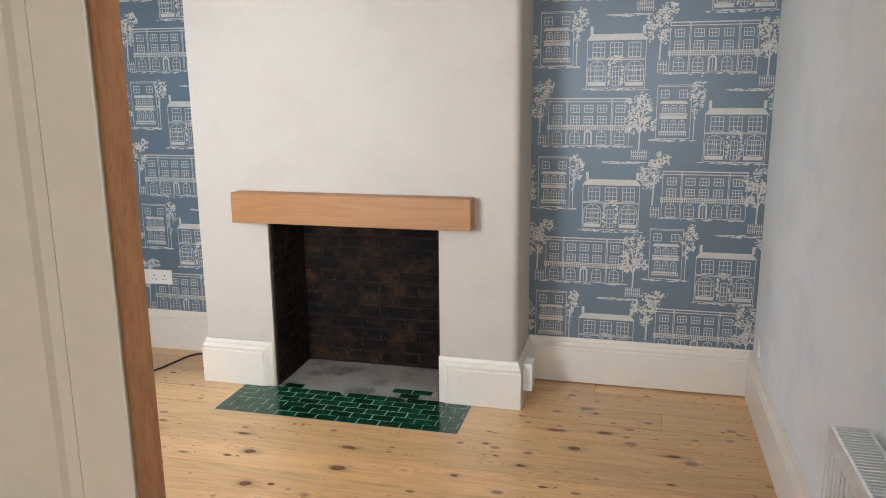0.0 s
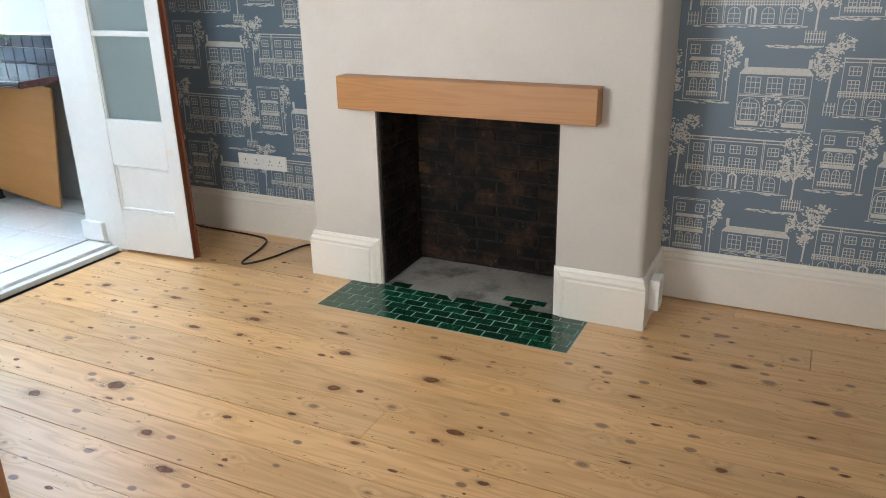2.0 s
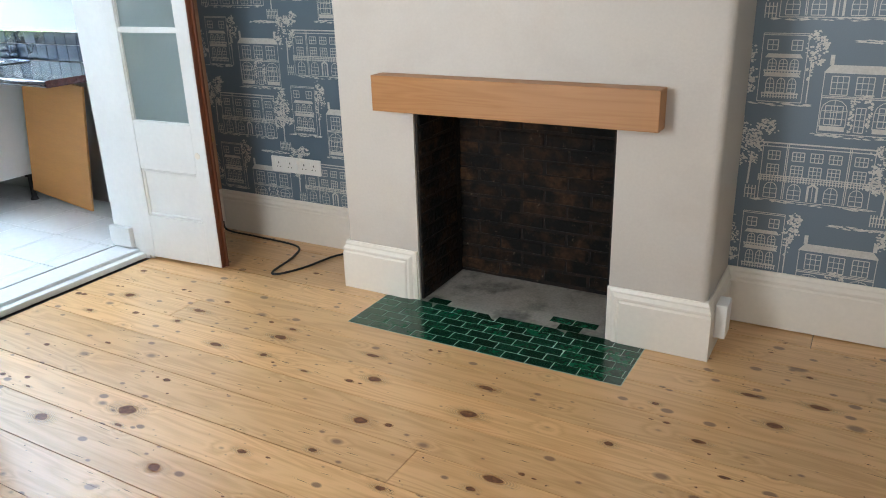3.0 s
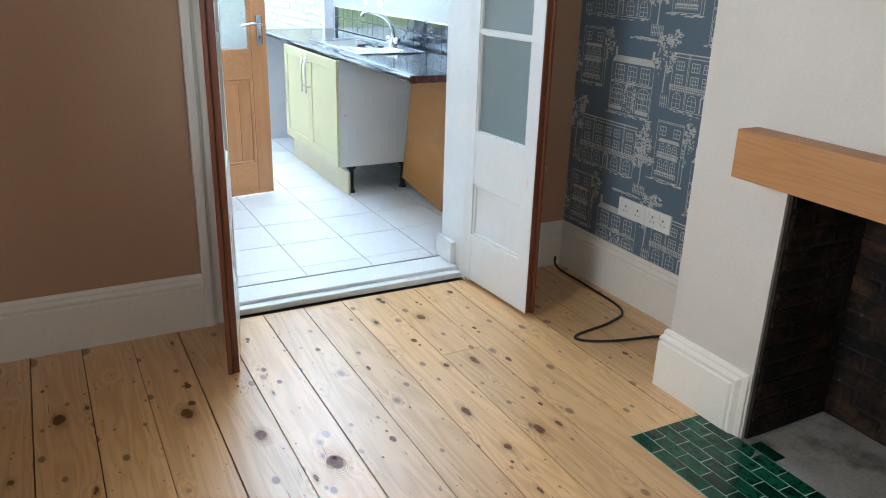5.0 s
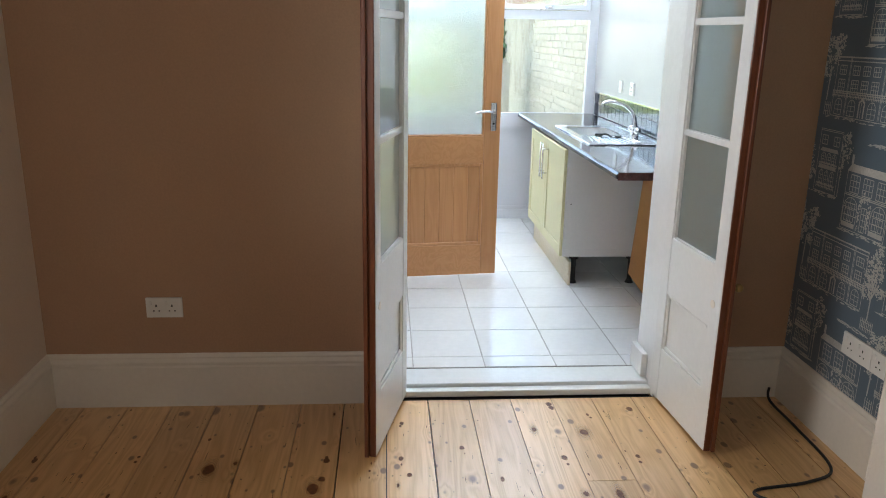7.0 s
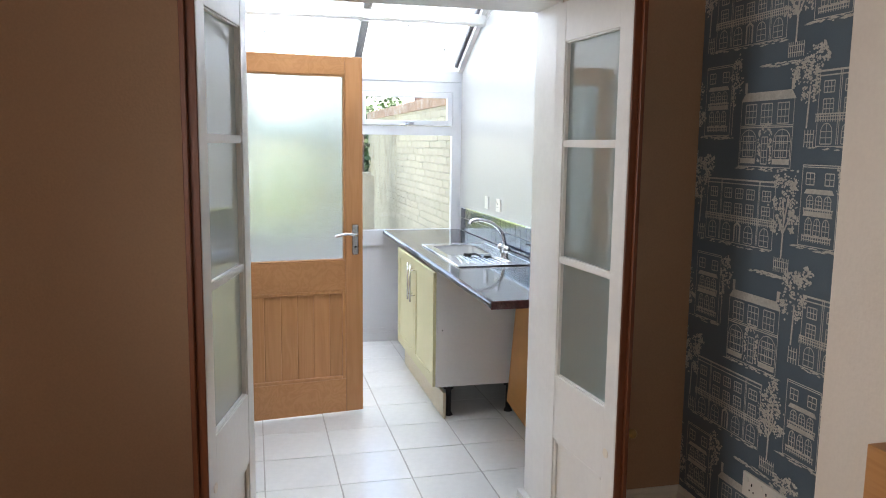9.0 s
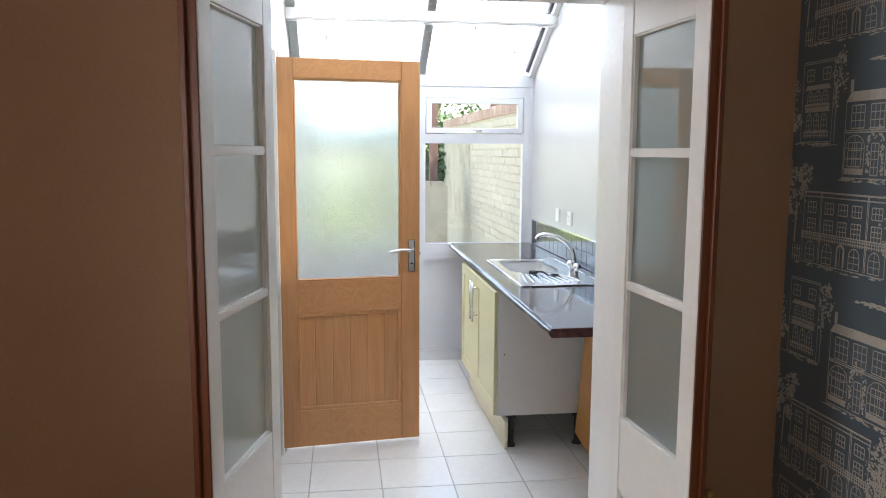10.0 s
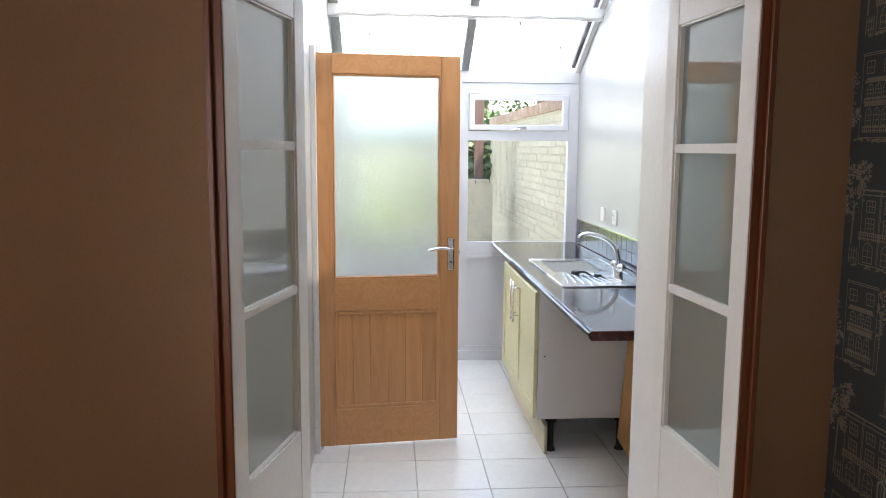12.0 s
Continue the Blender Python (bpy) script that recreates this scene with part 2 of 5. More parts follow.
    ramp.color_ramp.elements[1].position = 0.92
    ramp.color_ramp.elements[1].color = (*dark, 1)
    link(nt, mixf.outputs[0], ramp.inputs["Fac"])
    r2 = N.new("ShaderNodeMapRange")
    r2.inputs["To Min"].default_value = 0.90
    r2.inputs["To Max"].default_value = 1.10
    link(nt, oi.outputs["Random"], r2.inputs["Value"])
    tint = N.new("ShaderNodeVectorMath")
    tint.operation = 'SCALE'
    link(nt, ramp.outputs["Color"], tint.inputs[0])
    link(nt, r2.outputs["Result"], tint.inputs["Scale"])
    col = tint.outputs["Vector"]
    if knots:
        for sc, size, keep in ((5.0, 0.13, 0.72), (11.0, 0.17, 0.62)):
            vo = N.new("ShaderNodeTexVoronoi")
            vo.voronoi_dimensions = '2D'
            vo.inputs["Scale"].default_value = sc
            mp = mapped((0.62, 1.0))
            link(nt, mp, vo.inputs["Vector"])
            wob = N.new("ShaderNodeMath")
            wob.operation = 'MULTIPLY_ADD'
            wob.inputs[1].default_value = 0.035
            link(nt, n1.outputs["Fac"], wob.inputs[0])
            link(nt, vo.outputs["Distance"], wob.inputs[2])
            sep = N.new("ShaderNodeSeparateColor")
            link(nt, vo.outputs["Color"], sep.inputs["Color"])
            siz = N.new("ShaderNodeMapRange")
            siz.inputs["From Min"].default_value = keep
            siz.inputs["To Min"].default_value = 0.04
            siz.inputs["To Max"].default_value = size
            link(nt, sep.outputs["Red"], siz.inputs["Value"])
            dif = N.new("ShaderNodeMath")
            dif.operation = 'SUBTRACT'
            link(nt, siz.outputs["Result"], dif.inputs[0])
            link(nt, wob.outputs[0], dif.inputs[1])
            edge = N.new("ShaderNodeMapRange")
            edge.inputs["From Min"].default_value = -0.02
            edge.inputs["From Max"].default_value = 0.035
            edge.inputs["To Max"].default_value = knots
            link(nt, dif.outputs[0], edge.inputs["Value"])
            mx = N.new("ShaderNodeMix")
            mx.data_type = 'RGBA'
            link(nt, edge.outputs["Result"], mx.inputs["Factor"])
            link(nt, col, mx.inputs["A"])
            mx.inputs["B"].default_value = (0.17, 0.070, 0.028, 1)
            col = mx.outputs["Result"]
    link(nt, col, p.inputs["Base Color"])
    n3 = N.new("ShaderNodeTexNoise")
    n3.inputs["Scale"].default_value = 2.2
    n3.inputs["Detail"].default_value = 2
    link(nt, tc.outputs["Object"], n3.inputs["Vector"])
    rr = N.new("ShaderNodeMapRange")
    rr.inputs["From Min"].default_value = 0.3
    rr.inputs["From Max"].default_value = 0.7
    rr.inputs["To Min"].default_value = rough - 0.03
    rr.inputs["To Max"].default_value = rough + 0.05
    link(nt, n3.outputs["Fac"], rr.inputs["Value"])
    link(nt, rr.outputs["Result"], p.inputs["Roughness"])
    b = N.new("ShaderNodeBump")
    b.inputs["Strength"].default_value = 0.35
    b.inputs["Distance"].default_value = 0.0012
    link(nt, mixf.outputs[0], b.inputs["Height"])
    link(nt, b.outputs["Normal"], p.inputs["Normal"])
    return m


M_PINE = wood("varnished_pine_board", (0.74, 0.45, 0.198), (0.50, 0.245, 0.078), 0, 0.38, knots=0.85, ring=9, coat=0.7)
M_KNOT = material("dark_knot", (0.14, 0.050, 0.018), 0.45, spec=0.4, vary=0.6, scale=60, grain=150, bump=0.0004, stain=(0.30, 0.135, 0.05), stain_amount=0.8, stain_scale=45, stain_low=0.52)


def knot_figure(name):
    """Dark growth lines that ring a knot and fade out over the bare board."""
    m = bpy.data.materials.new(name)
    m.use_nodes = True
    nt = m.node_tree
    N = nt.nodes
    p = N["Principled BSDF"]
    p.inputs["Base Color"].default_value = (0.36, 0.155, 0.048, 1)
    p.inputs["Roughness"].default_value = 0.4
    tc = N.new("ShaderNodeTexCoord")
    wave = N.new("ShaderNodeTexWave")
    wave.wave_type = 'RINGS'
    wave.rings_direction = 'Z'
    wave.inputs["Scale"].default_value = 3.1
    wave.inputs["Distortion"].default_value = 1.6
    wave.inputs["Detail"].default_value = 2
    link(nt, tc.outputs["Object"], wave.inputs["Vector"])
    ln = N.new("ShaderNodeVectorMath")
    ln.operation = 'LENGTH'
    link(nt, tc.outputs["Object"], ln.inputs[0])
    fade = N.new("ShaderNodeMapRange")
    fade.inputs["From Min"].default_value = 1.0
    fade.inputs["From Max"].default_value = 0.42
    fade.inputs["To Max"].default_value = 0.42
    link(nt, ln.outputs["Value"], fade.inputs["Value"])
    mul = N.new("ShaderNodeMath")
    mul.operation = 'MULTIPLY'
    link(nt, wave.outputs["Fac"], mul.inputs[0])
    link(nt, fade.outputs["Result"], mul.inputs[1])
    tp = N.new("ShaderNodeBsdfTransparent")
    mx = N.new("ShaderNodeMixShader")
    link(nt, mul.outputs[0], mx.inputs[0])
    link(nt, tp.outputs[0], mx.inputs[1])
    link(nt, p.outputs[0], mx.inputs[2])
    link(nt, mx.outputs[0], N["Material Output"].inputs["Surface"])
    return m


M_FIGURE = knot_figure("knot_growth_lines")
M_KNOTRING = material("knot_halo", (0.42, 0.225, 0.085), 0.4, vary=0.35, scale=50, grain=120, stretch=(1, 3, 1), bump=0.0004)
M_OAK = wood("oak_beam", (0.42, 0.20, 0.070), (0.33, 0.14, 0.042), 0, 0.45, ring=14, shift=0.2)
M_DOORX = wood("varnished_pine_rail", (0.63, 0.31, 0.13), (0.53, 0.235, 0.085), 1, 0.4, ring=9)
M_DOORZ = wood("varnished_pine_stile", (0.63, 0.31, 0.13), (0.53, 0.235, 0.085), 2, 0.4, ring=9)


def glass(name, colour=(1, 1, 1), rough=0.0, bump=0.0):
    m = bpy.data.materials.new(name)
    m.use_nodes = True
    nt = m.node_tree
    p = nt.nodes["Principled BSDF"]
    p.inputs["Base Color"].default_value = (*colour, 1)
    p.inputs["Transmission Weight"].default_value = 1.0
    p.inputs["Roughness"].default_value = rough
    p.inputs["IOR"].default_value = 1.45
    if bump:
        tc = nt.nodes.new("ShaderNodeTexCoord")
        n = nt.nodes.new("ShaderNodeTexNoise")
        n.inputs["Scale"].default_value = 230
        link(nt, tc.outputs["Object"], n.inputs["Vector"])
        b = nt.nodes.new("ShaderNodeBump")
        b.inputs["Distance"].default_value = bump
        link(nt, n.outputs["Fac"], b.inputs["Height"])
        link(nt, b.outputs["Normal"], p.inputs["Normal"])
    return m


M_GLASS = glass("clear_glass")
M_FROST = glass("stippled_obscure_glass", (0.74, 0.81, 0.81), 0.12, 0.0016)
M_BACKED_FRONT = material("pale_backed_glass", (0.26, 0.34, 0.34), 0.02, vary=0.06, scale=3, bump=0, spec=0.9, coat=1.0)
M_BACKED_FRONT.node_tree.nodes["Principled BSDF"].inputs["Coat IOR"].default_value = 1.8


def obscured(name, front, colour, share):
    """Glass with a smooth face and a light-spreading back."""
    m = front.copy()
    m.name = name
    nt = m.node_tree
    p = nt.nodes["Principled BSDF"]
    tr = nt.nodes.new("ShaderNodeBsdfTranslucent")
    tr.inputs["Color"].default_value = (*colour, 1)
    mx = nt.nodes.new("ShaderNodeMixShader")
    mx.inputs[0].default_value = share
    link(nt, p.outputs[0], mx.inputs[1])
    link(nt, tr.outputs[0], mx.inputs[2])
    link(nt, mx.outputs[0], nt.nodes["Material Output"].inputs["Surface"])
    return m


M_BACKED = obscured("obscured_door_glass", M_BACKED_FRONT, (0.82, 0.93, 0.92), 0.38)


def clear_face(name):
    """The clean inner face of a pane."""
    m = bpy.data.materials.new(name)
    m.use_nodes = True
    nt = m.node_tree
    p = nt.nodes["Principled BSDF"]
    p.inputs["Roughness"].default_value = 0.05
    p.inputs["Base Color"].default_value = (0.5, 0.55, 0.55, 1)
    tp = nt.nodes.new("ShaderNodeBsdfTransparent")
    mx = nt.nodes.new("ShaderNodeMixShader")
    mx.inputs[0].default_value = 0.9
    link(nt, p.outputs[0], mx.inputs[1])
    link(nt, tp.outputs[0], mx.inputs[2])
    link(nt, mx.outputs[0], nt.nodes["Material Output"].inputs["Surface"])
    return m


M_CLEAR = clear_face("clear_pane_back")


def sheet_plastic(name):
    m = bpy.data.materials.new(name)
    m.use_nodes = True
    nt = m.node_tree
    for n in list(nt.nodes):
        if n.type == 'BSDF_PRINCIPLED':
            nt.nodes.remove(n)
    out = nt.nodes["Material Output"]
    tr = nt.nodes.new("ShaderNodeBsdfTranslucent")
    tr.inputs["Color"].default_value = (0.76, 0.87, 0.94, 1)
    tp = nt.nodes.new("ShaderNodeBsdfTransparent")
    tp.inputs["Color"].default_value = (0.9, 0.92, 0.92, 1)
    mx = nt.nodes.new("ShaderNodeMixShader")
    mx.inputs[0].default_value = 0.12
    link(nt, tr.outputs[0], mx.inputs[1])
    link(nt, tp.outputs[0], mx.inputs[2])
    link(nt, mx.outputs[0], out.inputs["Surface"])
    return m


M_SHEET = sheet_plastic("translucent_corrugated_plastic")


# ---- building helpers ----
def box(bm, x0, x1, y0, y1, z0, z1, m=None):
    """A box between two corners, moved by m."""
    vs = [bm.verts.new((x, y, z)) for x in (x0, x1) for y in (y0, y1) for z in (z0, z1)]
    if m is not None:
        for v in vs:
            v.co = m @ v.co
    fs = []
    for a in ((0, 1, 3, 2), (4, 6, 7, 5), (0, 4, 5, 1), (2, 3, 7, 6), (0, 2, 6, 4), (1, 5, 7, 3)):
        fs.append(bm.faces.new([vs[i] for i in a]))
    return vs


def soft(bm, width, seg=2):
    """Round the sharp edges of all that the mesh holds."""
    bmesh.ops.recalc_face_normals(bm, faces=bm.faces)
    edges = [e for e in bm.edges if len(e.link_faces) == 2 and e.calc_face_angle(0) > 0.6]
    bmesh.ops.bevel(bm, geom=edges, offset=width, segments=seg, affect='EDGES', profile=0.6)


def cyl(bm, centre, r, h, axis='Z', seg=20, r2=None):
    m = Matrix.Translation(centre)
    if axis == 'X':
        m = m @ Matrix.Rotation(radians(90), 4, 'Y')
    if axis == 'Y':
        m = m @ Matrix.Rotation(radians(-90), 4, 'X')
    bmesh.ops.create_cone(bm, cap_ends=True, segments=seg, radius1=r, radius2=r if r2 is None else r2, depth=h, matrix=m)


def tube(bm, pts, r, seg=10):
    """A round tube along points."""
    rings = []
    pts = [Vector(p) for p in pts]
    up = Vector((0.013, 0.021, 1)).normalized()
    for i, p in enumerate(pts):
        d = (pts[min(i + 1, len(pts) - 1)] - pts[max(i - 1, 0)]).normalized()
        a = d.cross(up)
        if a.length < 0.15:
            a = d.cross(Vector((0, 1, 0)))
        a.normalize()
        b = d.cross(a)
        rr = r[i] if isinstance(r, (list, tuple)) else r
        rings.append([bm.verts.new(p + rr * (math.cos(k * math.tau / seg) * a + math.sin(k * math.tau / seg) * b)) for k in range(seg)])
    for q, w in zip(rings, rings[1:]):
        for k in range(seg):
            bm.faces.new((q[k], q[(k + 1) % seg], w[(k + 1) % seg], w[k]))
    bm.faces.new(rings[0][::-1])
    bm.faces.new(rings[-1])


def spline(points, n=8):
    """A smooth line through points."""
    P = [Vector(p) for p in points]
    out = []
    for i in range(len(P) - 1):
        a, b, c, d = P[max(i - 1, 0)], P[i], P[i + 1], P[min(i + 2, len(P) - 1)]
        for k in range(n):
            t = k / n
            out.append(0.5 * (2 * b + (c - a) * t + (2 * a - 5 * b + 4 * c - d) * t * t + (3 * b - a - 3 * c + d) * t ** 3))
    return out + [P[-1]]


def extrude_profile(bm, profile, a, b, inward, mitre_a=0.0, mitre_b=0.0):
    """A moulding from a to b along the floor; profile: (out, up); inward: the way that it stands out. mitre: how its ends run with the depth."""
    a, b, n = Vector(a), Vector(b), Vector(inward)
    d = (b - a).normalized()
    rows = []
    for q, end, mi in ((0, a, mitre_a), (1, b, mitre_b)):
        rows.append([bm.verts.new(end + n * o + Vector((0, 0, u)) + d * (mi * o)) for o, u in profile])
    k = len(profile)
    for i in range(k):
        bm.faces.new((rows[0][i], rows[0][(i + 1) % k], rows[1][(i + 1) % k], rows[1][i]))
    bm.faces.new(rows[0][::-1])
    bm.faces.new(rows[1])


def finish(name, bm, mat, smooth=False):
    bmesh.ops.recalc_face_normals(bm, faces=bm.faces)
    me = bpy.data.meshes.new(name)
    bm.to_mesh(me)
    bm.free()
    me.materials.append(mat)
    if smooth:
        for poly in me.polygons:
            poly.use_smooth = True
    return new(name, me)


def part(name, bm, mat, parent, label="", smooth=False):
    ob = finish(name, bm, mat, smooth)
    ob.parent = parent
    return tagged(ob, label)


def empty(name, label, category, m=None, group=""):
    e = new(name)
    if m is not None:
        e.matrix_world = m
    return tagged(e, label, category, group)


def structure(name, bm, mat, label, category):
    return tagged(finish(name, bm, mat), label, category, kind="structure")


def boxes(*rows):
    bm = bmesh.new()
    for r in rows:
        box(bm, *r)
    return bm


def prism(outline, y0, y1):
    """An outline in x and z, carried from y0 to y1."""
    bm = bmesh.new()
    a = [bm.verts.new((x, y0, z)) for x, z in outline]
    b = [bm.verts.new((x, y1, z)) for x, z in outline]
    bm.faces.new(a)
    bm.faces.new(b[::-1])
    for i in range(len(a)):
        j = (i + 1) % len(a)
        bm.faces.new((a[j], a[i], b[i], b[j]))
    return bm


def slab_with_hole(xs, ys, z0, z1):
    """A flat slab with a rectangular hole; xs, ys: outer, inner, inner, outer."""
    bm = bmesh.new()
    g = {(i, j, k): bm.verts.new((xs[i], ys[j], z)) for i in range(4) for j in range(4) for k, z in enumerate((z0, z1))}
    for i in range(3):
        for j in range(3):
            if (i, j) != (1, 1):
                bm.faces.new((g[i, j, 1], g[i + 1, j, 1], g[i + 1, j + 1, 1], g[i, j + 1, 1]))
                bm.faces.new((g[i, j + 1, 0], g[i + 1, j + 1, 0], g[i + 1, j, 0], g[i, j, 0]))
    for q in range(3):
        for a, b in (((q, 0), (q + 1, 0)), ((q, 3), (q + 1, 3)), ((0, q), (0, q + 1)), ((3, q), (3, q + 1))):
            bm.faces.new((g[*a, 0], g[*b, 0], g[*b, 1], g[*a, 1]))
    for a, b in (((1, 1), (2, 1)), ((2, 1), (2, 2)), ((2, 2), (1, 2)), ((1, 2), (1, 1))):
        bm.faces.new((g[*a, 0], g[*a, 1], g[*b, 1], g[*b, 0]))
    return bm


# ---- plan ----
X_W, X_E = -3.41, 0.55        # west and east walls of the back room
Y_S, Y_N = 0.69, 3.87          # south wall, alcove wall
CEIL = 2.72
BX0, BX1, BY = -2.197, -0.557, 3.465   # chimney breast
FX0, FX1, FZ = -1.815, -0.934, 0.885  # fire opening
OY0, OY1, OZ = 2.15, 3.295, 2.125      # opening to the kitchen
KX, KY0, KY1, KZ = -6.66, 2.05, 3.80, 0.05   # kitchen: far wall, side walls, floor
X_K = -3.64                    # kitchen side of the west wall

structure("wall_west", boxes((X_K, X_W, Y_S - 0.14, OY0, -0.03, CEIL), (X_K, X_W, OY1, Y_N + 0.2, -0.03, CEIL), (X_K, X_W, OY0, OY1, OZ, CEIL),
                             (X_K - 0.1, X_K, 1.85, KY0, 0, 3.9), (X_K, X_W, Y_S - 0.14, Y_N + 0.2, CEIL + 0.1, 3.9)), M_STONE_DIM, "matt stone-painted wall with a wide door opening, shade in its brown colour", "wall")
structure("wall_north", boxes((X_W, BX0, Y_N, Y_N + 0.2, -0.03, CEIL), (BX1, X_E, Y_N, Y_N + 0.2, -0.03, CEIL)), M_PAPER, "alcove walls in slate blue wallpaper printed with pale town houses", "wall")
# recess cut only to hold the added east lamp; no window is known here
structure("wall_east", boxes((X_E, X_E + 0.2, -4.2, 0.72, -0.03, CEIL), (X_E, X_E + 0.2, 1.88, Y_N + 0.2, -0.03, CEIL), (X_E, X_E + 0.2, 0.72, 1.88, -0.03, 1.10), (X_E, X_E + 0.2, 0.72, 1.88, 2.34, CEIL), (X_E + 0.12, X_E + 0.2, 0.72, 1.88, 1.10, 2.34)), M_PALE, "chalky white painted wall with blue-grey patches and an added lamp recess", "wall")
# unseen recess added for the south fill lamp
structure("wall_south", boxes((X_K, -2.24, Y_S - 0.14, Y_S, -0.03, CEIL), (-2.24, -1.44, Y_S - 0.14, Y_S, -0.03, 0.86), (-2.24, -1.44, Y_S - 0.14, Y_S - 0.11, 0.86, 2.12), (-1.44, -1.36, Y_S - 0.14, Y_S, -0.03, 2.12), (-2.24, X_E, Y_S - 0.14, Y_S, 2.12, CEIL)), M_STONE, "matt stone-coloured wall with a door opening and an added lamp recess", "wall")
structure("ceiling", boxes((X_W, X_E, Y_S, Y_N, CEIL, CEIL + 0.1), (X_K, X_E, -4.2, Y_S, CEIL + 0.004, CEIL + 0.1)), M_CEIL, "plain white ceiling of the two rooms", "ceiling")
# unseen room, assumed; its recess holds the lamp behind the start
structure("front_room_wall", boxes((X_K - 0.2, X_K, -4.2, Y_S - 0.14, -0.03, CEIL), (X_K, -1.65, -4.2, -4.0, -0.03, CEIL), (0.35, X_E, -4.2, -4.0, -0.03, CEIL), (-1.65, 0.35, -4.2, -4.0, -0.03, 0.75), (-1.65, 0.35, -4.2, -4.0, 2.25, CEIL), (-1.65, 0.35, -4.2, -4.12, 0.75, 2.25)), M_PALE, "plain pale walls of the unseen front room with a lamp recess", "wall")

# chimney breast with the fire opening through it
bm = prism([(BX0, -0.03), (FX0, -0.03), (FX0, FZ), (FX1, FZ), (FX1, -0.03), (BX1, -0.03), (BX1, CEIL), (BX0, CEIL)], BY, Y_N + 0.2)
bmesh.ops.recalc_face_normals(bm, faces=bm.faces)
for corner_x, radius in ((BX0, 0.010), (BX1, 0.032)):
    edge = [e for e in bm.edges if all(abs(v.co.x - corner_x) < 1e-4 and abs(v.co.y - BY) < 1e-4 for v in e.verts)]
    bmesh.ops.bevel(bm, geom=edge, offset=radius, segments=7, affect='EDGES', profile=0.5)
structure("chimney_breast", bm, M_BREAST, "pale stone-coloured chimney breast, lightly scuffed", "wall")

# ---- floors ----
PITCH, Y_FIRST = 0.1815, 0.828
floor = structure("floor", boxes((X_K + 0.02, X_E, Y_S - 0.14, Y_N, -0.06, -0.024)), M_DARK, "bare varnished pine floorboards with many dark knots", "floor")
structure("front_room_floor", boxes((X_K, X_E, -4.0, Y_S - 0.14, -0.06, -0.001)), M_PINE, "bare varnished pine floorboards in the front room", "floor")
ksub = structure("kitchen_floor", boxes((KX - 0.1, X_K - 0.0, KY0, KY1, -0.06, KZ - 0.003)), M_GROUT, "white glazed floor tiles with grey grout", "floor")

# ---- ground and garden ----
structure("ground", boxes((-400, 120, -250, 250, -0.6, -0.35)), M_GRASS, "mown green lawn beyond the kitchen window", "lawn")
# pale slab out of view, added to bounce sun onto the brick wall
structure("pavement", boxes((-12.4, KX - 0.12, -1.5, 3.9, -0.349, -0.2)), M_PAVE, "unseen pale paving that bounces light onto the garden wall", "paving")

# ---- kitchen shell ----
def slope_wall(bm, x0, x1, y0, y1, z0):
    """A wall whose top follows the lean-to roof."""
    vs = []
    for y in (y0, y1):
        for x, z in ((x0, z0), (x1, z0), (x1, roof_z(x1) + 0.10), (x0, roof_z(x0) + 0.10)):
            vs.append(bm.verts.new((x, y, z)))
    for a in ((0, 1, 2, 3), (7, 6, 5, 4), (0, 4, 5, 1), (1, 5, 6, 2), (2, 6, 7, 3), (3, 7, 4, 0)):
        bm.faces.new([vs[i] for i in a])


def roof_z(x):
    return 2.175 + 0.56 * (x - KX)


bm = bmesh.new()
slope_wall(bm, KX - 0.1, X_K, KY1, KY1 + 0.22, -0.06)
structure("kitchen_wall_north", bm, M_KWALL, "white painted kitchen wall with a satin sheen", "wall")
bm = bmesh.new()
slope_wall(bm, KX - 0.1, X_K - 0.1, KY0 - 0.2, KY0, -0.06)
structure("kitchen_wall_south", bm, M_KWALL, "white painted kitchen wall", "wall")
structure("kitchen_wall_east", boxes((X_K - 0.006, X_K - 0.001, KY0, OY0, KZ, 3.85), (X_K - 0.006, X_K - 0.001, OY1, KY1, KZ, 3.85), (X_K - 0.006, X_K - 0.001, OY0, OY1, OZ, 3.85)),
          M_KWALL, "white painted wall over the opening", "wall")

# lean-to roof: sheets, purlin, rafters, flashing
def roof_sheet(y0, y1):
    bm = bmesh.new()
    n = int((y1 - y0) / 0.0095)
    rows = []
    for x in (KX - 0.12, X_K):
        rows.append([bm.verts.new((x, y0 + (y1 - y0) * i / n, roof_z(x) + 0.075 + 0.009 * math.sin((y0 + (y1 - y0) * i / n) * math.tau / 0.076))) for i in range(n + 1)])
    for i in range(n):
        bm.faces.new((rows[0][i], rows[0][i + 1], rows[1][i + 1], rows[1][i]))
    return bm


roof = empty("lean_to_roof", "lean-to roof of translucent corrugated plastic on painted timbers", "roof")
tagged(roof, kind="structure")
part("roof_sheet", roof_sheet(KY0 - 0.02, 2.96), M_SHEET, roof, "translucent corrugated plastic sheet")
part("roof_sheet", roof_sheet(2.98, KY1 + 0.02), M_SHEET, roof, "translucent corrugated plastic sheet")
ang = math.degrees(math.atan(0.56))
for y, w, mat in ((2.97, 0.028, M_RAFTER), (KY0 + 0.035, 0.03, M_RAFTER)):
    L = (X_K - KX) / math.cos(radians(ang))
    bm = bmesh.new()
    box(bm, 0, L, -w, w, -0.045, 0.03, pose(KX, y, roof_z(KX) + 0.03, 0, -ang, 0))
    part("rafter", bm, mat, roof, "grey painted rafter")
bm = bmesh.new()
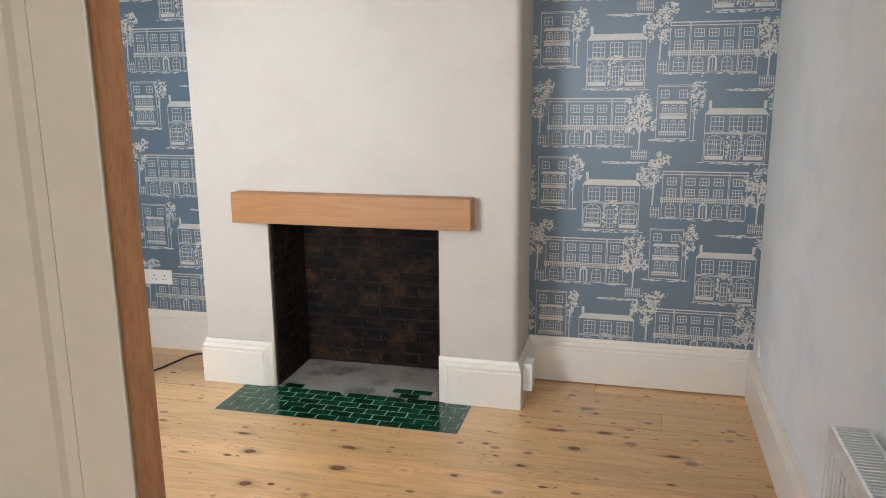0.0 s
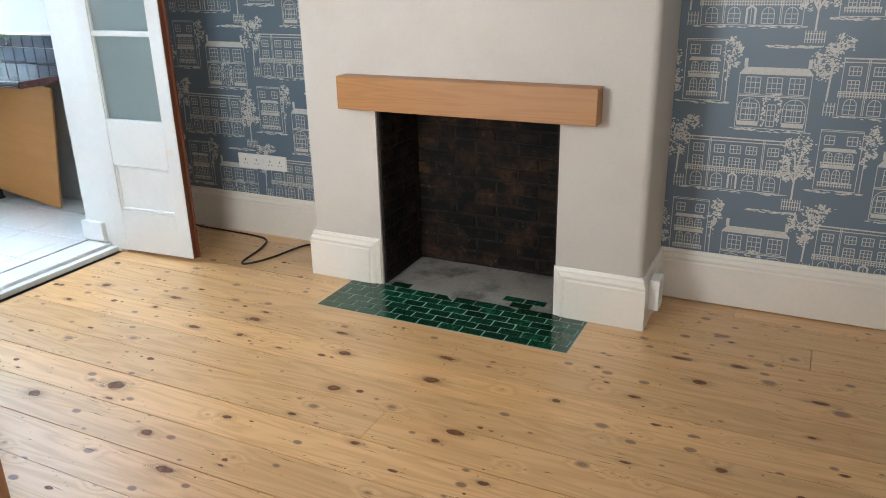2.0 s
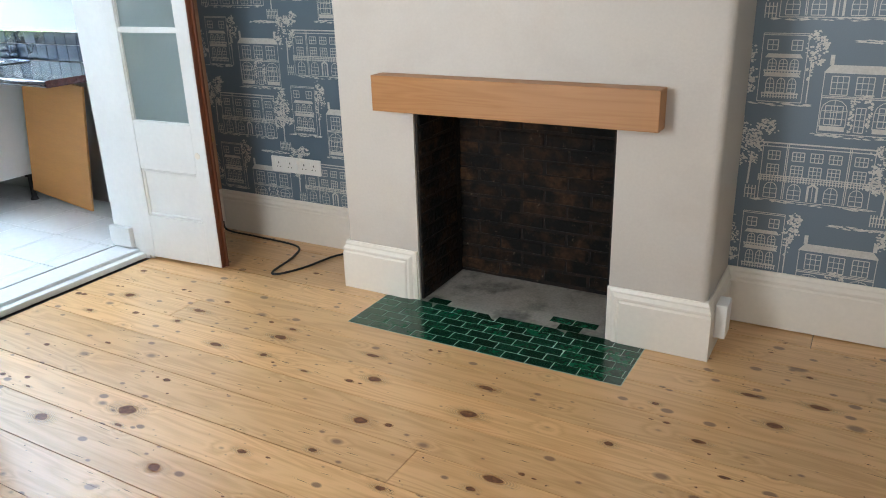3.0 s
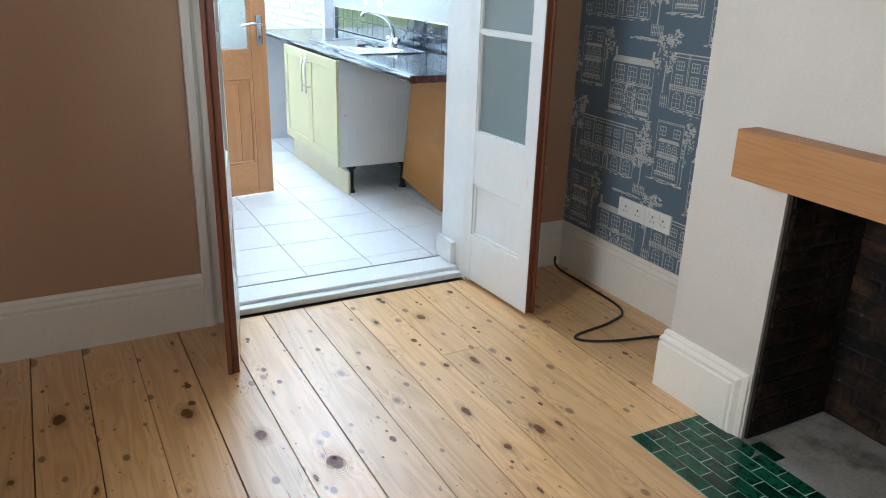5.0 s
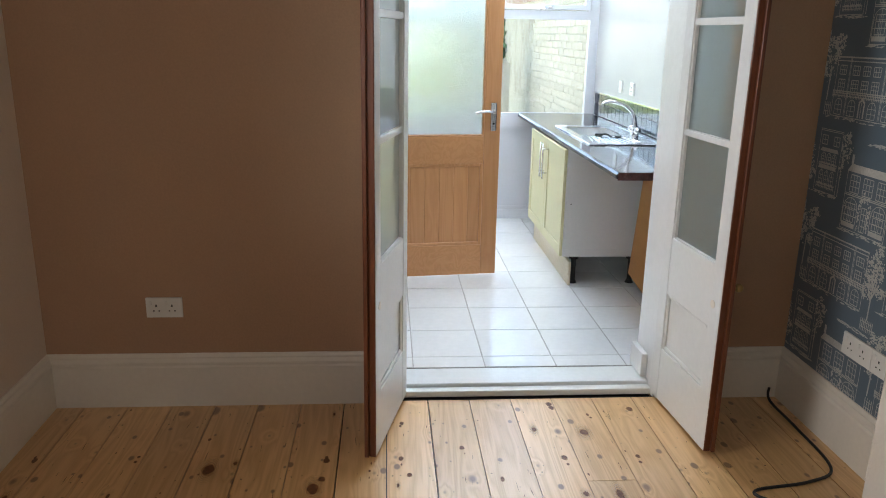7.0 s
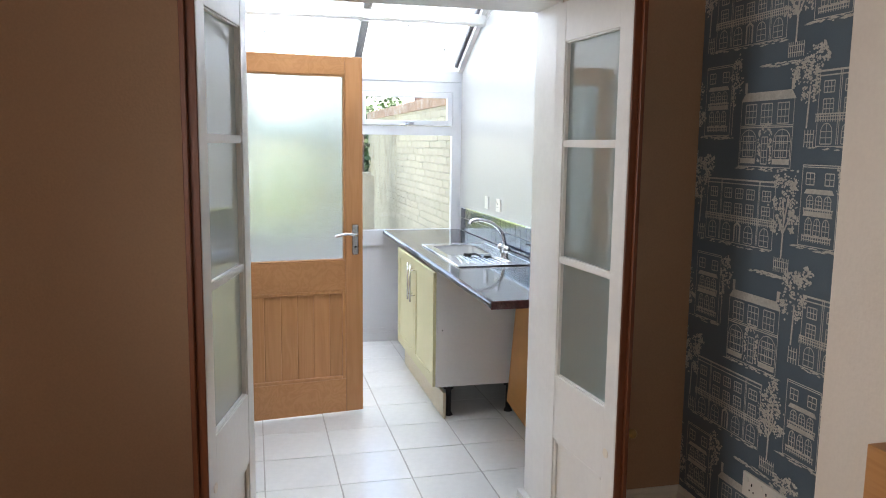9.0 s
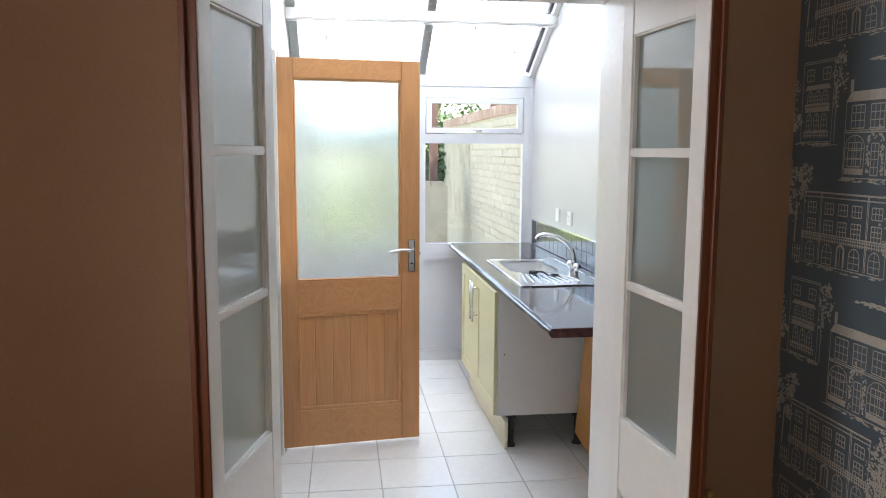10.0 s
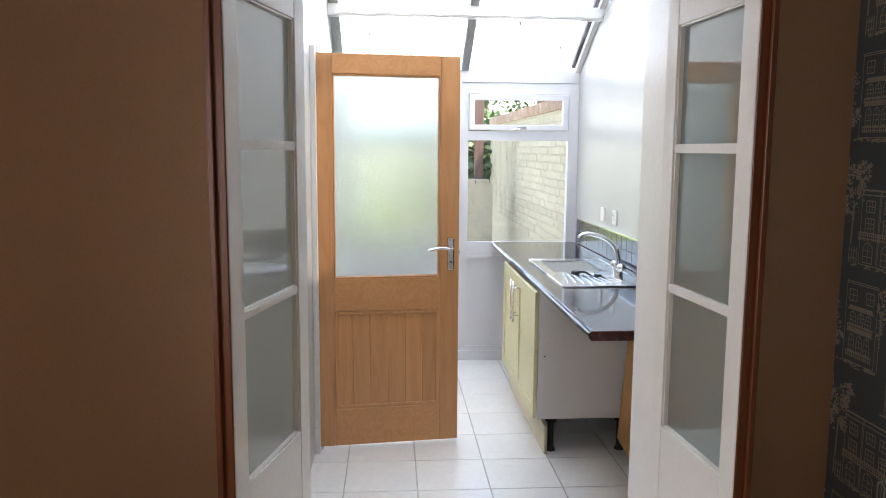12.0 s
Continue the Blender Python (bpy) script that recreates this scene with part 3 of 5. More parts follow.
box(bm, 0, L, -0.06, 0.0, 0.0, 0.035, pose(KX, KY1 - 0.001, roof_z(KX) + 0.02, 0, -ang, 0))
part("flashing", bm, M_FLASH, roof, "dark lead flashing strip")
bm = bmesh.new()
box(bm, 0, L, -0.035, 0.0, -0.04, -0.002, pose(KX, KY1 - 0.001, roof_z(KX) + 0.02, 0, -ang, 0))
part("wall_plate", bm, M_WHITE, roof, "white painted wall batten")
for xp in (-6.07, -5.0, -4.1):
    bm = boxes((xp - 0.035, xp + 0.035, KY0, KY1, roof_z(xp) - 0.075, roof_z(xp) + 0.002))
    soft(bm, 0.004)
    part("purlin", bm, M_WHITE, roof, "white painted cross timber")
bm = bmesh.new()
pts = [(-6.03, KY0 + 0.05 + i * 0.08, roof_z(-6.07) - 0.06 + 0.006 * math.sin(i * 2.1)) for i in range(22)]
tube(bm, pts, 0.004, 6)
part("wire", bm, M_WHITE, roof, "thin white cable clipped to the timber")
bm = bmesh.new()
tube(bm, spline([(-6.03, KY1 - 0.015, roof_z(-6.07) - 0.06), (-5.2, KY1 - 0.012, 2.72), (-4.4, KY1 - 0.012, 3.1)]), 0.004, 6)
part("wire", bm, M_WHITE, roof, "thin white cable clipped to the wall")
for fx, fy in ((-6.50, 3.62), (-6.28, 3.30), (-5.86, 3.55), (-5.86, 2.35), (-6.4, 2.3)):
    bm = bmesh.new()
    cyl(bm, (fx, fy, roof_z(fx) + 0.058), 0.013, 0.014, seg=10)
    cyl(bm, (fx, fy, roof_z(fx) + 0.044), 0.005, 0.02, seg=8)
    part("roof_fixing", bm, M_RAFTER, roof, "grey roofing screw cap")

# ---- kitchen window wall ----
def window(name, y0, y1, label):
    w = tagged(new(name), label, "window", kind="structure")
    xf0, xf1 = KX - 0.06, KX + 0.006
    bm = boxes((xf0, xf1, y0, y0 + 0.045, 0.135, 2.083), (xf0, xf1, y1 - 0.045, y1, 0.135, 2.083), (xf0, xf1, y0 + 0.045, y1 - 0.045, 2.008, 2.083),
               (xf0, xf1, y0 + 0.045, y1 - 0.045, 1.676, 1.745), (xf0, xf1, y0 + 0.045, y1 - 0.045, 0.835, 0.935), (xf0, xf1, y0 + 0.045, y1 - 0.045, 0.04, 0.135))
    part("window_frame", bm, M_UPVC, w, "white plastic frame")
    bm = boxes((KX - 0.03, KX + 0.016, y0 + 0.05, y0 + 0.09, 1.75, 2.003), (KX - 0.03, KX + 0.016, y1 - 0.09, y1 - 0.05, 1.75, 2.003),
               (KX - 0.03, KX + 0.016, y0 + 0.09, y1 - 0.09, 1.963, 2.003), (KX - 0.03, KX + 0.016, y0 + 0.09, y1 - 0.09, 1.75, 1.788))
    soft(bm, 0.004)
    part("fanlight_frame", bm, M_UPVC, w, "white top-hung opening light")
    part("pane", boxes((KX - 0.014, KX - 0.008, y0 + 0.088, y1 - 0.088, 1.786, 1.965)), M_GLASS, w, "clear glass pane").visible_shadow = False
    part("pane", boxes((KX - 0.03, KX - 0.024, y0 + 0.043, y1 - 0.043, 0.933, 1.678)), M_GLASS, w, "clear glass pane").visible_shadow = False
    bm = boxes((KX - 0.04, KX - 0.012, y0 + 0.043, y1 - 0.043, 0.133, 0.837))
    part("lower_panel", bm, M_UPVC, w, "flat white infill panel")
    bm = boxes((KX + 0.002, KX + 0.010, y0 + 0.045, y1 - 0.045, 0.815, 0.835), (KX + 0.002, KX + 0.010, y0 + 0.045, y1 - 0.045, 0.137, 0.155))
    part("bead", bm, M_UPVC, w)
    bm = bmesh.new()
    yc = (y0 + y1) / 2 + 0.02
    box(bm, KX + 0.016, KX + 0.026, yc - 0.03, yc + 0.03, 1.758, 1.775)
    tube(bm, [(KX + 0.03, yc - 0.005, 1.768), (KX + 0.04, yc - 0.02, 1.758), (KX + 0.042, yc - 0.075, 1.751)], 0.006, 8)
    part("window_catch", bm, M_CHROME, w, "small grey metal catch")
    return w


window("window_1", 2.955, 3.775, "white plastic window with a fanlight over clear glass")
window("window_2", 2.09, 2.925, "white plastic window seen through the stippled door glass")
bm = boxes((KX - 0.09, KX + 0.012, KY0, KY1, 2.085, 2.175))
soft(bm, 0.004)
structure("window_head", bm, M_UPVC, "white boxed beam over the kitchen window", "beam")
structure("window_mullion", boxes((KX - 0.08, KX + 0.010, 2.925, 2.955, 0.04, 2.085), (KX - 0.08, KX + 0.008, KY0, 2.09, 0.04, 2.085), (KX - 0.08, KX + 0.008, 3.775, KY1, 0.04, 2.085)),
          M_UPVC, "white plastic post between the windows", "window post")
bm = boxes((KX + 0.011, KX + 0.024, KY0, KY1, KZ, 0.125))
soft(bm, 0.004)
structure("kitchen_baseboard", bm, M_UPVC, "low white skirting under the window", "skirting board")

# ---- opening between the rooms ----
def architrave(bm, y0, y1, z1):
    for y, s in ((y0, -1), (y1, 1)):
        for a, b, d in ((0.0, 0.115, 0.016), (0.0, 0.018, 0.024), (0.078, 0.115, 0.032), (0.068, 0.08, 0.024)):
            lo, hi = sorted((y + s * a, y + s * b))
            box(bm, X_W + 0.001, X_W + d, lo, hi, 0.0, z1 + 0.0)
    for a, b, d in ((0.0, 0.14, 0.016), (0.095, 0.14, 0.032)):
        box(bm, X_W + 0.001, X_W + d, y0 - 0.14, y1 + 0.14, z1 + a + 0.001, z1 + b)


bm = bmesh.new()
architrave(bm, OY0, OY1, OZ)
soft(bm, 0.003, 1)
structure("door_trim", bm, M_TRIM, "cream gloss moulded architrave round the double doors", "architrave")
bm = prism([(OY0 + 0.001, 0), (OY0 + 0.008, 0), (OY0 + 0.008, OZ - 0.008), (OY1 - 0.008, OZ - 0.008), (OY1 - 0.008, 0), (OY1 - 0.001, 0), (OY1 - 0.001, OZ - 0.001), (OY0 + 0.001, OZ - 0.001)], X_K - 0.012, X_W + 0.004)
for v in bm.verts:
    v.co = Vector((v.co.y, v.co.x, v.co.z))
structure("door_lining", bm, M_WHITE, "white gloss lining of the wide opening", "door frame")
bm = boxes((X_K - 0.02, -3.50, OY1 - 0.038, OY1 - 0.01, KZ + 0.004, 0.165))
soft(bm, 0.004)
structure("plinth_block", bm, M_WHITE, "small white skirting block on the door reveal", "skirting board")
bm = boxes((X_K + 0.004, -3.475, OY0 + 0.008, OY1 - 0.008, 0.0, 0.047), (-3.474, -3.43, OY0 + 0.008, OY1 - 0.008, 0.0, 0.030))
soft(bm, 0.006)
structure("threshold", bm, M_WHITE, "worn white painted stepped door threshold", "threshold")
# black strip laid in the gap, its shade put in as colour
structure("threshold_shadow_gap", boxes((-3.429, -3.405, OY0 + 0.008, OY1 - 0.008, -0.02, -0.008)), M_DARK, "black strip set in the gap along the threshold for its shade", "gap")


def french_leaf(hinge, free, s, label):
    """A glazed door leaf from hinge to free edge; s: the side, in its own y, on which the painted face lies."""
    hinge, free = Vector((*hinge, 0)), Vector((*free, 0))
    d = free - hinge
    W = d.length
    leaf = empty("french_door", label, "door", Matrix.Translation(hinge) @ Matrix.Rotation(math.atan2(d.y, d.x), 4, 'Z'), "pair of glazed double doors")
    t = 0.042

    def slab(x0, x1, z0, z1, f=0.0, b=t):
        lo, hi = sorted((-s * f, -s * b))
        return (x0, x1, lo, hi, z0, z1)

    st, z0, z1 = 0.076, 0.021, 2.11
    for name, x0, x1 in (("hinge_stile", 0, st), ("meeting_stile", W - st, W)):
        bm = boxes(slab(x0, x1, z0, z1, 0, t - 0.003))
        soft(bm, 0.003)
        part(name, bm, M_WHITE, leaf)
    for name, a, b in (("bottom_rail", z0, 0.255), ("lock_rail", 0.505, 0.75), ("top_rail", 1.97, z1)):
        bm = boxes(slab(st + 0.0005, W - st - 0.0005, a, b, 0.001, t - 0.004))
        soft(bm, 0.003)
        part(name, bm, M_WHITE, leaf)
    for z in (1.190, 1.612):
        bm = boxes(slab(st, W - st, z - 0.008, z + 0.008, 0.004, t - 0.006), slab(st, W - st, z - 0.011, z + 0.011, 0.014, t - 0.010))
        part("glazing_bar", bm, M_WHITE, leaf)
    for a, b in ((0.75, 1.182), (1.198, 1.604), (1.620, 1.97)):
        p = part("pane", boxes(slab(st - 0.004, W - st + 0.004, a - 0.004, b + 0.004, 0.019, 0.023)), M_BACKED, leaf, "grey-green backed glass pane")
        p.data.materials.append(M_CLEAR)
        for face in p.data.polygons:
            face.material_index = 0 if abs(face.normal.y) > 0.9 and abs(abs(face.center.y) - 0.019) < 0.001 else 1
        bm = boxes(slab(st, st + 0.008, a, b, 0.006, 0.019), slab(W - st - 0.008, W - st, a, b, 0.006, 0.019), slab(st + 0.008, W - st - 0.008, a, a + 0.005, 0.006, 0.019), slab(st + 0.008, W - st - 0.008, b - 0.005, b, 0.006, 0.019))
        part("glazing_bead", bm, M_WHITE, leaf)
    part("door_panel", boxes(slab(st - 0.002, W - st + 0.002, 0.25, 0.51, 0.016, 0.030)), M_WHITE, leaf, "recessed white lower panel")
    bm = boxes(slab(st, st + 0.016, 0.255, 0.505, 0.005, 0.016), slab(W - st - 0.016, W - st, 0.255, 0.505, 0.005, 0.016), slab(st + 0.016, W - st - 0.016, 0.255, 0.271, 0.005, 0.016), slab(st + 0.016, W - st - 0.016, 0.489, 0.505, 0.005, 0.016))
    soft(bm, 0.004, 1)
    part("panel_moulding", bm, M_WHITE, leaf)
    bm = boxes(slab(W + 0.0005, W + 0.006, z0, z1, 0.001, t * 0.62), slab(W + 0.0005, W + 0.016, z0, z1, t * 0.62, t))
    soft(bm, 0.002, 1)
    part("meeting_edge", bm, M_VARNISH, leaf, "red-brown varnished rebated edge")
    part("back_face", boxes(slab(0.002, st, z0, z1, t - 0.002, t + 0.001), slab(W - st, W, z0, z1, t - 0.002, t + 0.001), slab(st, W - st, z0, 0.75, t - 0.002, t + 0.001)), M_VARNISH, leaf, "red-brown varnished back")
    bm = bmesh.new()
    cyl(bm, (W - 0.055, s * 0.001, 0.60), 0.016, 0.002, 'Y', 20)
    part("filled_hole", bm, M_TRIM, leaf, "filled patch where a lock was")
    return leaf


l1 = french_leaf((-3.43, 2.187), (-2.912, 2.062), 1, "open white glazed door leaf with a varnished brown edge")
l2 = french_leaf((-3.43, 3.280), (-2.905, 3.314), -1, "open white glazed door leaf standing before the alcove")
bm = bmesh.new()
cyl(bm, (0.50, 0.056, 0.67), 0.012, 0.03, 'Y', 14)
bmesh.ops.create_uvsphere(bm, u_segments=14, v_segments=8, radius=0.017, matrix=Matrix.Translation((0.50, 0.078, 0.67)))
part("knob", bm, M_BRASS, l2, "small aged brass knob", True)

# ---- door of the back room ----
room_door = empty("panelled_door", "aged cream panelled door with a bare brown edge, ajar", "door", pose(-0.5815, 0.7155, 0, 0, 0, 172))
def rd(*rows):
    return boxes(*rows)
W, T = 0.74, 0.042
for name, rows in (("lock_stile", [(0, 0.0795, -T, 0, 0.01, 2.08)]), ("hinge_stile", [(W - 0.0795, W, -T, 0, 0.01, 2.08)]),
                   ("bottom_rail", [(0.080, W - 0.080, -T + 0.001, -0.001, 0.01, 0.24)]), ("lock_rail", [(0.080, W - 0.080, -T + 0.001, -0.001, 0.80, 0.98)]), ("top_rail", [(0.080, W - 0.080, -T + 0.001, -0.001, 1.96, 2.08)])):
    bm = rd(*rows)
    soft(bm, 0.002)
    part(name, bm, M_CREAM_DOOR, room_door)
MOULD = [(0.080, -0.0005), (0.091, -0.021), (0.126, -0.0215), (0.131, -0.014), (0.140, -0.0275), (0.080, -0.0275)]
for a, b in ((0.24, 0.80), (0.98, 1.96)):
    part("door_panel", rd((0.0785, W - 0.0785, -0.034, -0.028, a - 0.003, b + 0.003)), M_CREAM_DOOR, room_door)
    for side in (1, -1):
        bm = bmesh.new()
        ends = [[bm.verts.new((x if side > 0 else W - x, y, z)) for x, y in MOULD] for z in (a, b)]
        for i in range(len(MOULD)):
            j = (i + 1) % len(MOULD)
            bm.faces.new((ends[0][i], ends[0][j], ends[1][j], ends[1][i]))
        bm.faces.new(ends[0]); bm.faces.new(ends[1][::-1])
        part("panel_moulding", bm, M_CREAM_DOOR, room_door)
    bm = rd((0.141, W - 0.141, -0.0275, -0.010, a, a + 0.04), (0.141, W - 0.141, -0.0275, -0.010, b - 0.04, b))
    soft(bm, 0.005, 1)
    part("panel_moulding", bm, M_CREAM_DOOR, room_door)
bm = rd((-0.006, -0.0005, -T, -0.003, 0.01, 2.08))
soft(bm, 0.0015, 1)
part("door_edge", bm, M_BROWN, room_door, "bare brown edge with smears of cream paint")

# ---- skirting boards ----
SK = [(0, 0), (0.024, 0), (0.024, 0.178), (0.019, 0.186), (0.022, 0.192), (0.022, 0.200), (0.012, 0.214), (0.013, 0.221), (0.007, 0.235), (0, 0.235)]
def skirt(name, a, b, inward, ma=0, mb=0):
    bm = bmesh.new()
    extrude_profile(bm, SK, a, b, inward, ma, mb)
    return structure(name, bm, M_TRIM, "tall moulded skirting board in cream gloss", "skirting board")


skirt("baseboard_west", (X_W, Y_S, 0), (X_W, OY0 - 0.115, 0), (1, 0, 0), 1, 0)
skirt("baseboard_west_2", (X_W, OY1 + 0.115, 0), (X_W, Y_N, 0), (1, 0, 0), 0, -1)
skirt("baseboard_alcove", (X_W, Y_N, 0), (BX0, Y_N, 0), (0, -1, 0), 1, -1)
skirt("baseboard_breast_side", (BX0, Y_N, 0), (BX0, BY, 0), (-1, 0, 0), 1, 1)
skirt("baseboard_breast_side_2", (BX1, BY, 0), (BX1, Y_N, 0), (1, 0, 0), -1, -1)
skirt("baseboard_alcove_2", (BX1, Y_N, 0.006), (X_E, Y_N, 0.006), (0, -1, 0), 1, -1)
skirt("baseboard_east", (X_E, Y_N, 0), (X_E, -3.9, 0), (-1, 0, 0), 1, 0)
skirt("baseboard_south", (-1.37, Y_S, 0), (X_W, Y_S, 0), (0, 1, 0), 0, -1)
# on the breast the moulding turns down beside the fire opening
def framed_skirt(name, x_out, x_in):
    """A skirting whose moulding runs along the top and, mitred, down its inner end."""
    s = 1 if x_in > x_out else -1
    H = 0.235
    rings = [(0.0, 0.0), (0.0, 0.007), (0.014, 0.013), (0.021, 0.012), (0.035, 0.022), (0.043, 0.022), (0.049, 0.018), (0.057, 0.024)]
    bm = bmesh.new()
    rows = [[bm.verts.new(c) for c in ((x_out - s * d, BY - d, H - q), (x_in - s * q, BY - d, H - q), (x_in - s * q, BY - d, 0.002))] for q, d in rings]
    for p, q in zip(rows, rows[1:]):
        for i in range(2):
            bm.faces.new((p[i], p[i + 1], q[i + 1], q[i]))
    last = rows[-1]
    corner = bm.verts.new((x_out - s * rings[-1][1], BY - rings[-1][1], 0.002))
    bm.faces.new((last[0], last[1], last[2], corner))
    box(bm, min(x_out, x_out + s * 0.045), max(x_out, x_out + s * 0.045), BY - 0.001, BY + 0.045, 0.003, H - 0.001)
    return structure(name, bm, M_TRIM, "tall moulded skirting board, its moulding turned down beside the fireplace", "skirting board")


framed_skirt("baseboard_breast", BX0, -1.824)
framed_skirt("baseboard_breast_2", BX1, -0.938)

# ---- fireplace ----
fire = empty("fireplace_recess", "open fireplace recess of soot-blackened brick with a dusty floor", "fireplace")
tagged(fire, kind="structure")
FB = 3.86
part("recess_lining", boxes((FX0 - 0.0005, FX0 + 0.012, BY + 0.012, FB + 0.06, 0, 1.5), (FX1 - 0.012, FX1 + 0.0005, BY + 0.012, FB + 0.06, 0, 1.5), (FX0 + 0.012, FX1 - 0.012, FB + 0.002, FB + 0.06, 0, 1.5), (FX0, FX1, BY + 0.15, FB, 1.35, 1.4)),
     M_SOOTM, fire, "sooty mortar")
bm = bmesh.new()
n = 18
grid = [[bm.verts.new((FX0 + (FX1 - FX0) * i / n, 3.20 + (FB - 3.20) * j / n, 0.0006 + (0.008 * noise.noise(Vector((i * 0.4, j * 0.4, 2.0))) + 0.012) * max(0, (j - 10) / n))) for j in range(n + 1)] for i in range(n + 1)]
for i in range(n):
    for j in range(n):
        if grid[i][j].co.y > 3.415:
            bm.faces.new((grid[i][j], grid[i + 1][j], grid[i + 1][j + 1], grid[i][j + 1]))
part("recess_floor", bm, M_CONCRETE, fire, "dusty grey concrete", True)

mantel = empty("mantel_beam", "plain solid oak mantel beam across the fireplace", "mantel shelf")
bm = boxes((-1.957, -0.762, 3.375, BY - 0.001, 0.877, 1.024))
soft(bm, 0.003)
part("beam", bm, M_OAK, mantel)

# white box on the side of the chimney breast
bm = boxes((BX1 + 0.0245, BX1 + 0.068, 3.51, 3.605, 0.075, 0.213))
soft(bm, 0.004)
wb = empty("junction_box", "small white plastic box on the skirting of the chimney breast", "socket box")
part("box_body", bm, M_PLATE, wb)

# ---- sockets ----
def socket(name, label, m, gangs=2, width=0.147, slots=True):
    s = empty(name, label, "socket", m)
    bm = boxes((-width / 2, width / 2, 0, 0.010, -0.043, 0.043))
    soft(bm, 0.003)
    part("faceplate", bm, M_PLATE, s)
    if slots:
        for g in range(gangs):
            cx = (g - (gangs - 1) / 2) * (width / gangs) * 0.86
            bm = boxes((cx - 0.003, cx + 0.003, 0.0095, 0.0106, 0.004, 0.014), (cx - 0.014, cx - 0.008, 0.0095, 0.0106, -0.016, -0.011), (cx + 0.008, cx + 0.014, 0.0095, 0.0106, -0.016, -0.011))
            part("pin_holes", bm, M_DARK, s, "dark pin holes")
            bm = boxes((cx + 0.018, cx + 0.028, 0.0095, 0.014, 0.012, 0.030))
            soft(bm, 0.001, 1)
            part("rocker", bm, M_PLATE, s)
    return s


socket("double_socket", "white double socket on the west wall", pose(X_W + 0.001, 1.186, 0.441, 0, 0, -90))
socket("socket_bank", "cream double socket with a cable outlet on the wallpaper", pose(-2.90, Y_N - 0.002, 0.435, 0, 0, 180), 2, 0.18)
socket("socket_bank", "cream blanking plates beside the socket on the wallpaper", pose(-2.73, Y_N - 0.002, 0.435, 0, 0, 180), 2, 0.155)
socket("wall_socket", "white single socket above the dark tiles", pose(-5.645, KY1 - 0.001, 1.204, 0, 0, 180), 1, 0.088)
socket("wall_switch", "white fused switch plate above the dark tiles", pose(-5.91, KY1 - 0.001, 1.204, 0, 0, 180), 1, 0.075, False)
socket("aerial_socket", "white socket plate low on the pale wall", pose(X_E - 0.001, 3.70, 0.32, 0, 0, 90), 1, 0.088, False)

# ---- cable on the floor ----
cable = empty("loose_cable", "loose black cable lying on the floorboards", "cable")
bm = bmesh.new()
tube(bm, spline([(-3.36, 3.80, 0.06), (-3.32, 3.79, 0.014), (-3.09, 3.79, 0.007), (-2.79, 3.765, 0.007), (-2.70, 3.63, 0.007), (-2.66, 3.42, 0.007), (-2.61, 3.41, 0.007), (-2.55, 3.53, 0.007), (-2.50, 3.74, 0.007), (-2.42, 3.80, 0.007), (-2.25, 3.81, 0.007)]), 0.0058, 8)
part("wire", bm, M_CABLE, cable, smooth=True)

# ---- radiator ----
rad = empty("radiator", "white double-panel radiator with a grille top on the pale wall", "radiator")
RX0, RX1, RY0, RY1 = 0.447, 0.538, 0.80, 1.975
bm = boxes((RX0, RX0 + 0.012, RY0, RY1, 0.14, 0.70))
soft(bm, 0.004)
part("front_panel", bm, M_RAD, rad)
k = 0
y = RY0 + 0.04
bm = bmesh.new()
while y < RY1 - 0.03:
    box(bm, RX0 - 0.006, RX0 + 0.001, y, y + 0.016, 0.18, 0.66)
    y += 0.033
soft(bm, 0.003, 1)
part("ribs", bm, M_RAD, rad)
part("back_panel", boxes((RX1 - 0.014, RX1 - 0.002, RY0, RY1, 0.14, 0.69)), M_RAD, rad)
# fins as one block, coloured dark for the shade under the grille
part("fins", boxes((RX0 + 0.03, RX1 - 0.03, RY0 + 0.02, RY1 - 0.02, 0.16, 0.66)), M_FLASH, rad, "inner fins as one block, dark for the shade inside")
part("end_cap", boxes((RX0 - 0.002, RX1, RY1 - 0.001, RY1 + 0.004, 0.18, 0.705)), M_RAD, rad)
part("grille_frame", boxes((RX0, RX0 + 0.008, RY0, RY1, 0.701, 0.71), (RX1 - 0.01, RX1 - 0.002, RY0, RY1, 0.701, 0.71), (RX0 + 0.008, RX1 - 0.01, RY1 - 0.008, RY1, 0.701, 0.71)), M_RAD, rad)
for i in range(74):
    yy = RY1 - 0.018 - i * 0.015
    part("grille_slat", boxes((RX0 + 0.008, RX1 - 0.01, yy, yy + 0.0045, 0.697, 0.7085)), M_RAD, rad)
for yb in (1.1, 1.7):
    part("bracket", boxes((RX1 - 0.004, X_E, yb, yb + 0.04, 0.3, 0.6)), M_RAD, rad)

# ---- kitchen things ----
def lerp_frame(hinge, free):
    d = Vector((*free, 0)) - Vector((*hinge, 0))
    return Matrix.Translation((*hinge, 0)) @ Matrix.Rotation(math.atan2(d.y, d.x), 4, 'Z'), d.length


m, W = lerp_frame((-4.97, 2.052), (-5.06, 2.788))
kd = empty("half_glazed_door", "open varnished pine door with stippled glass over a boarded panel", "door", m)
T = 0.042
def kslab(bm, x0, x1, z0, z1, f=0.0, b=T):
    box(bm, x0, x1, f - T, b - T, z0, z1)   # own y from -T (far) to 0 (near, east side)
Z0, Z1 = 0.075, 2.07
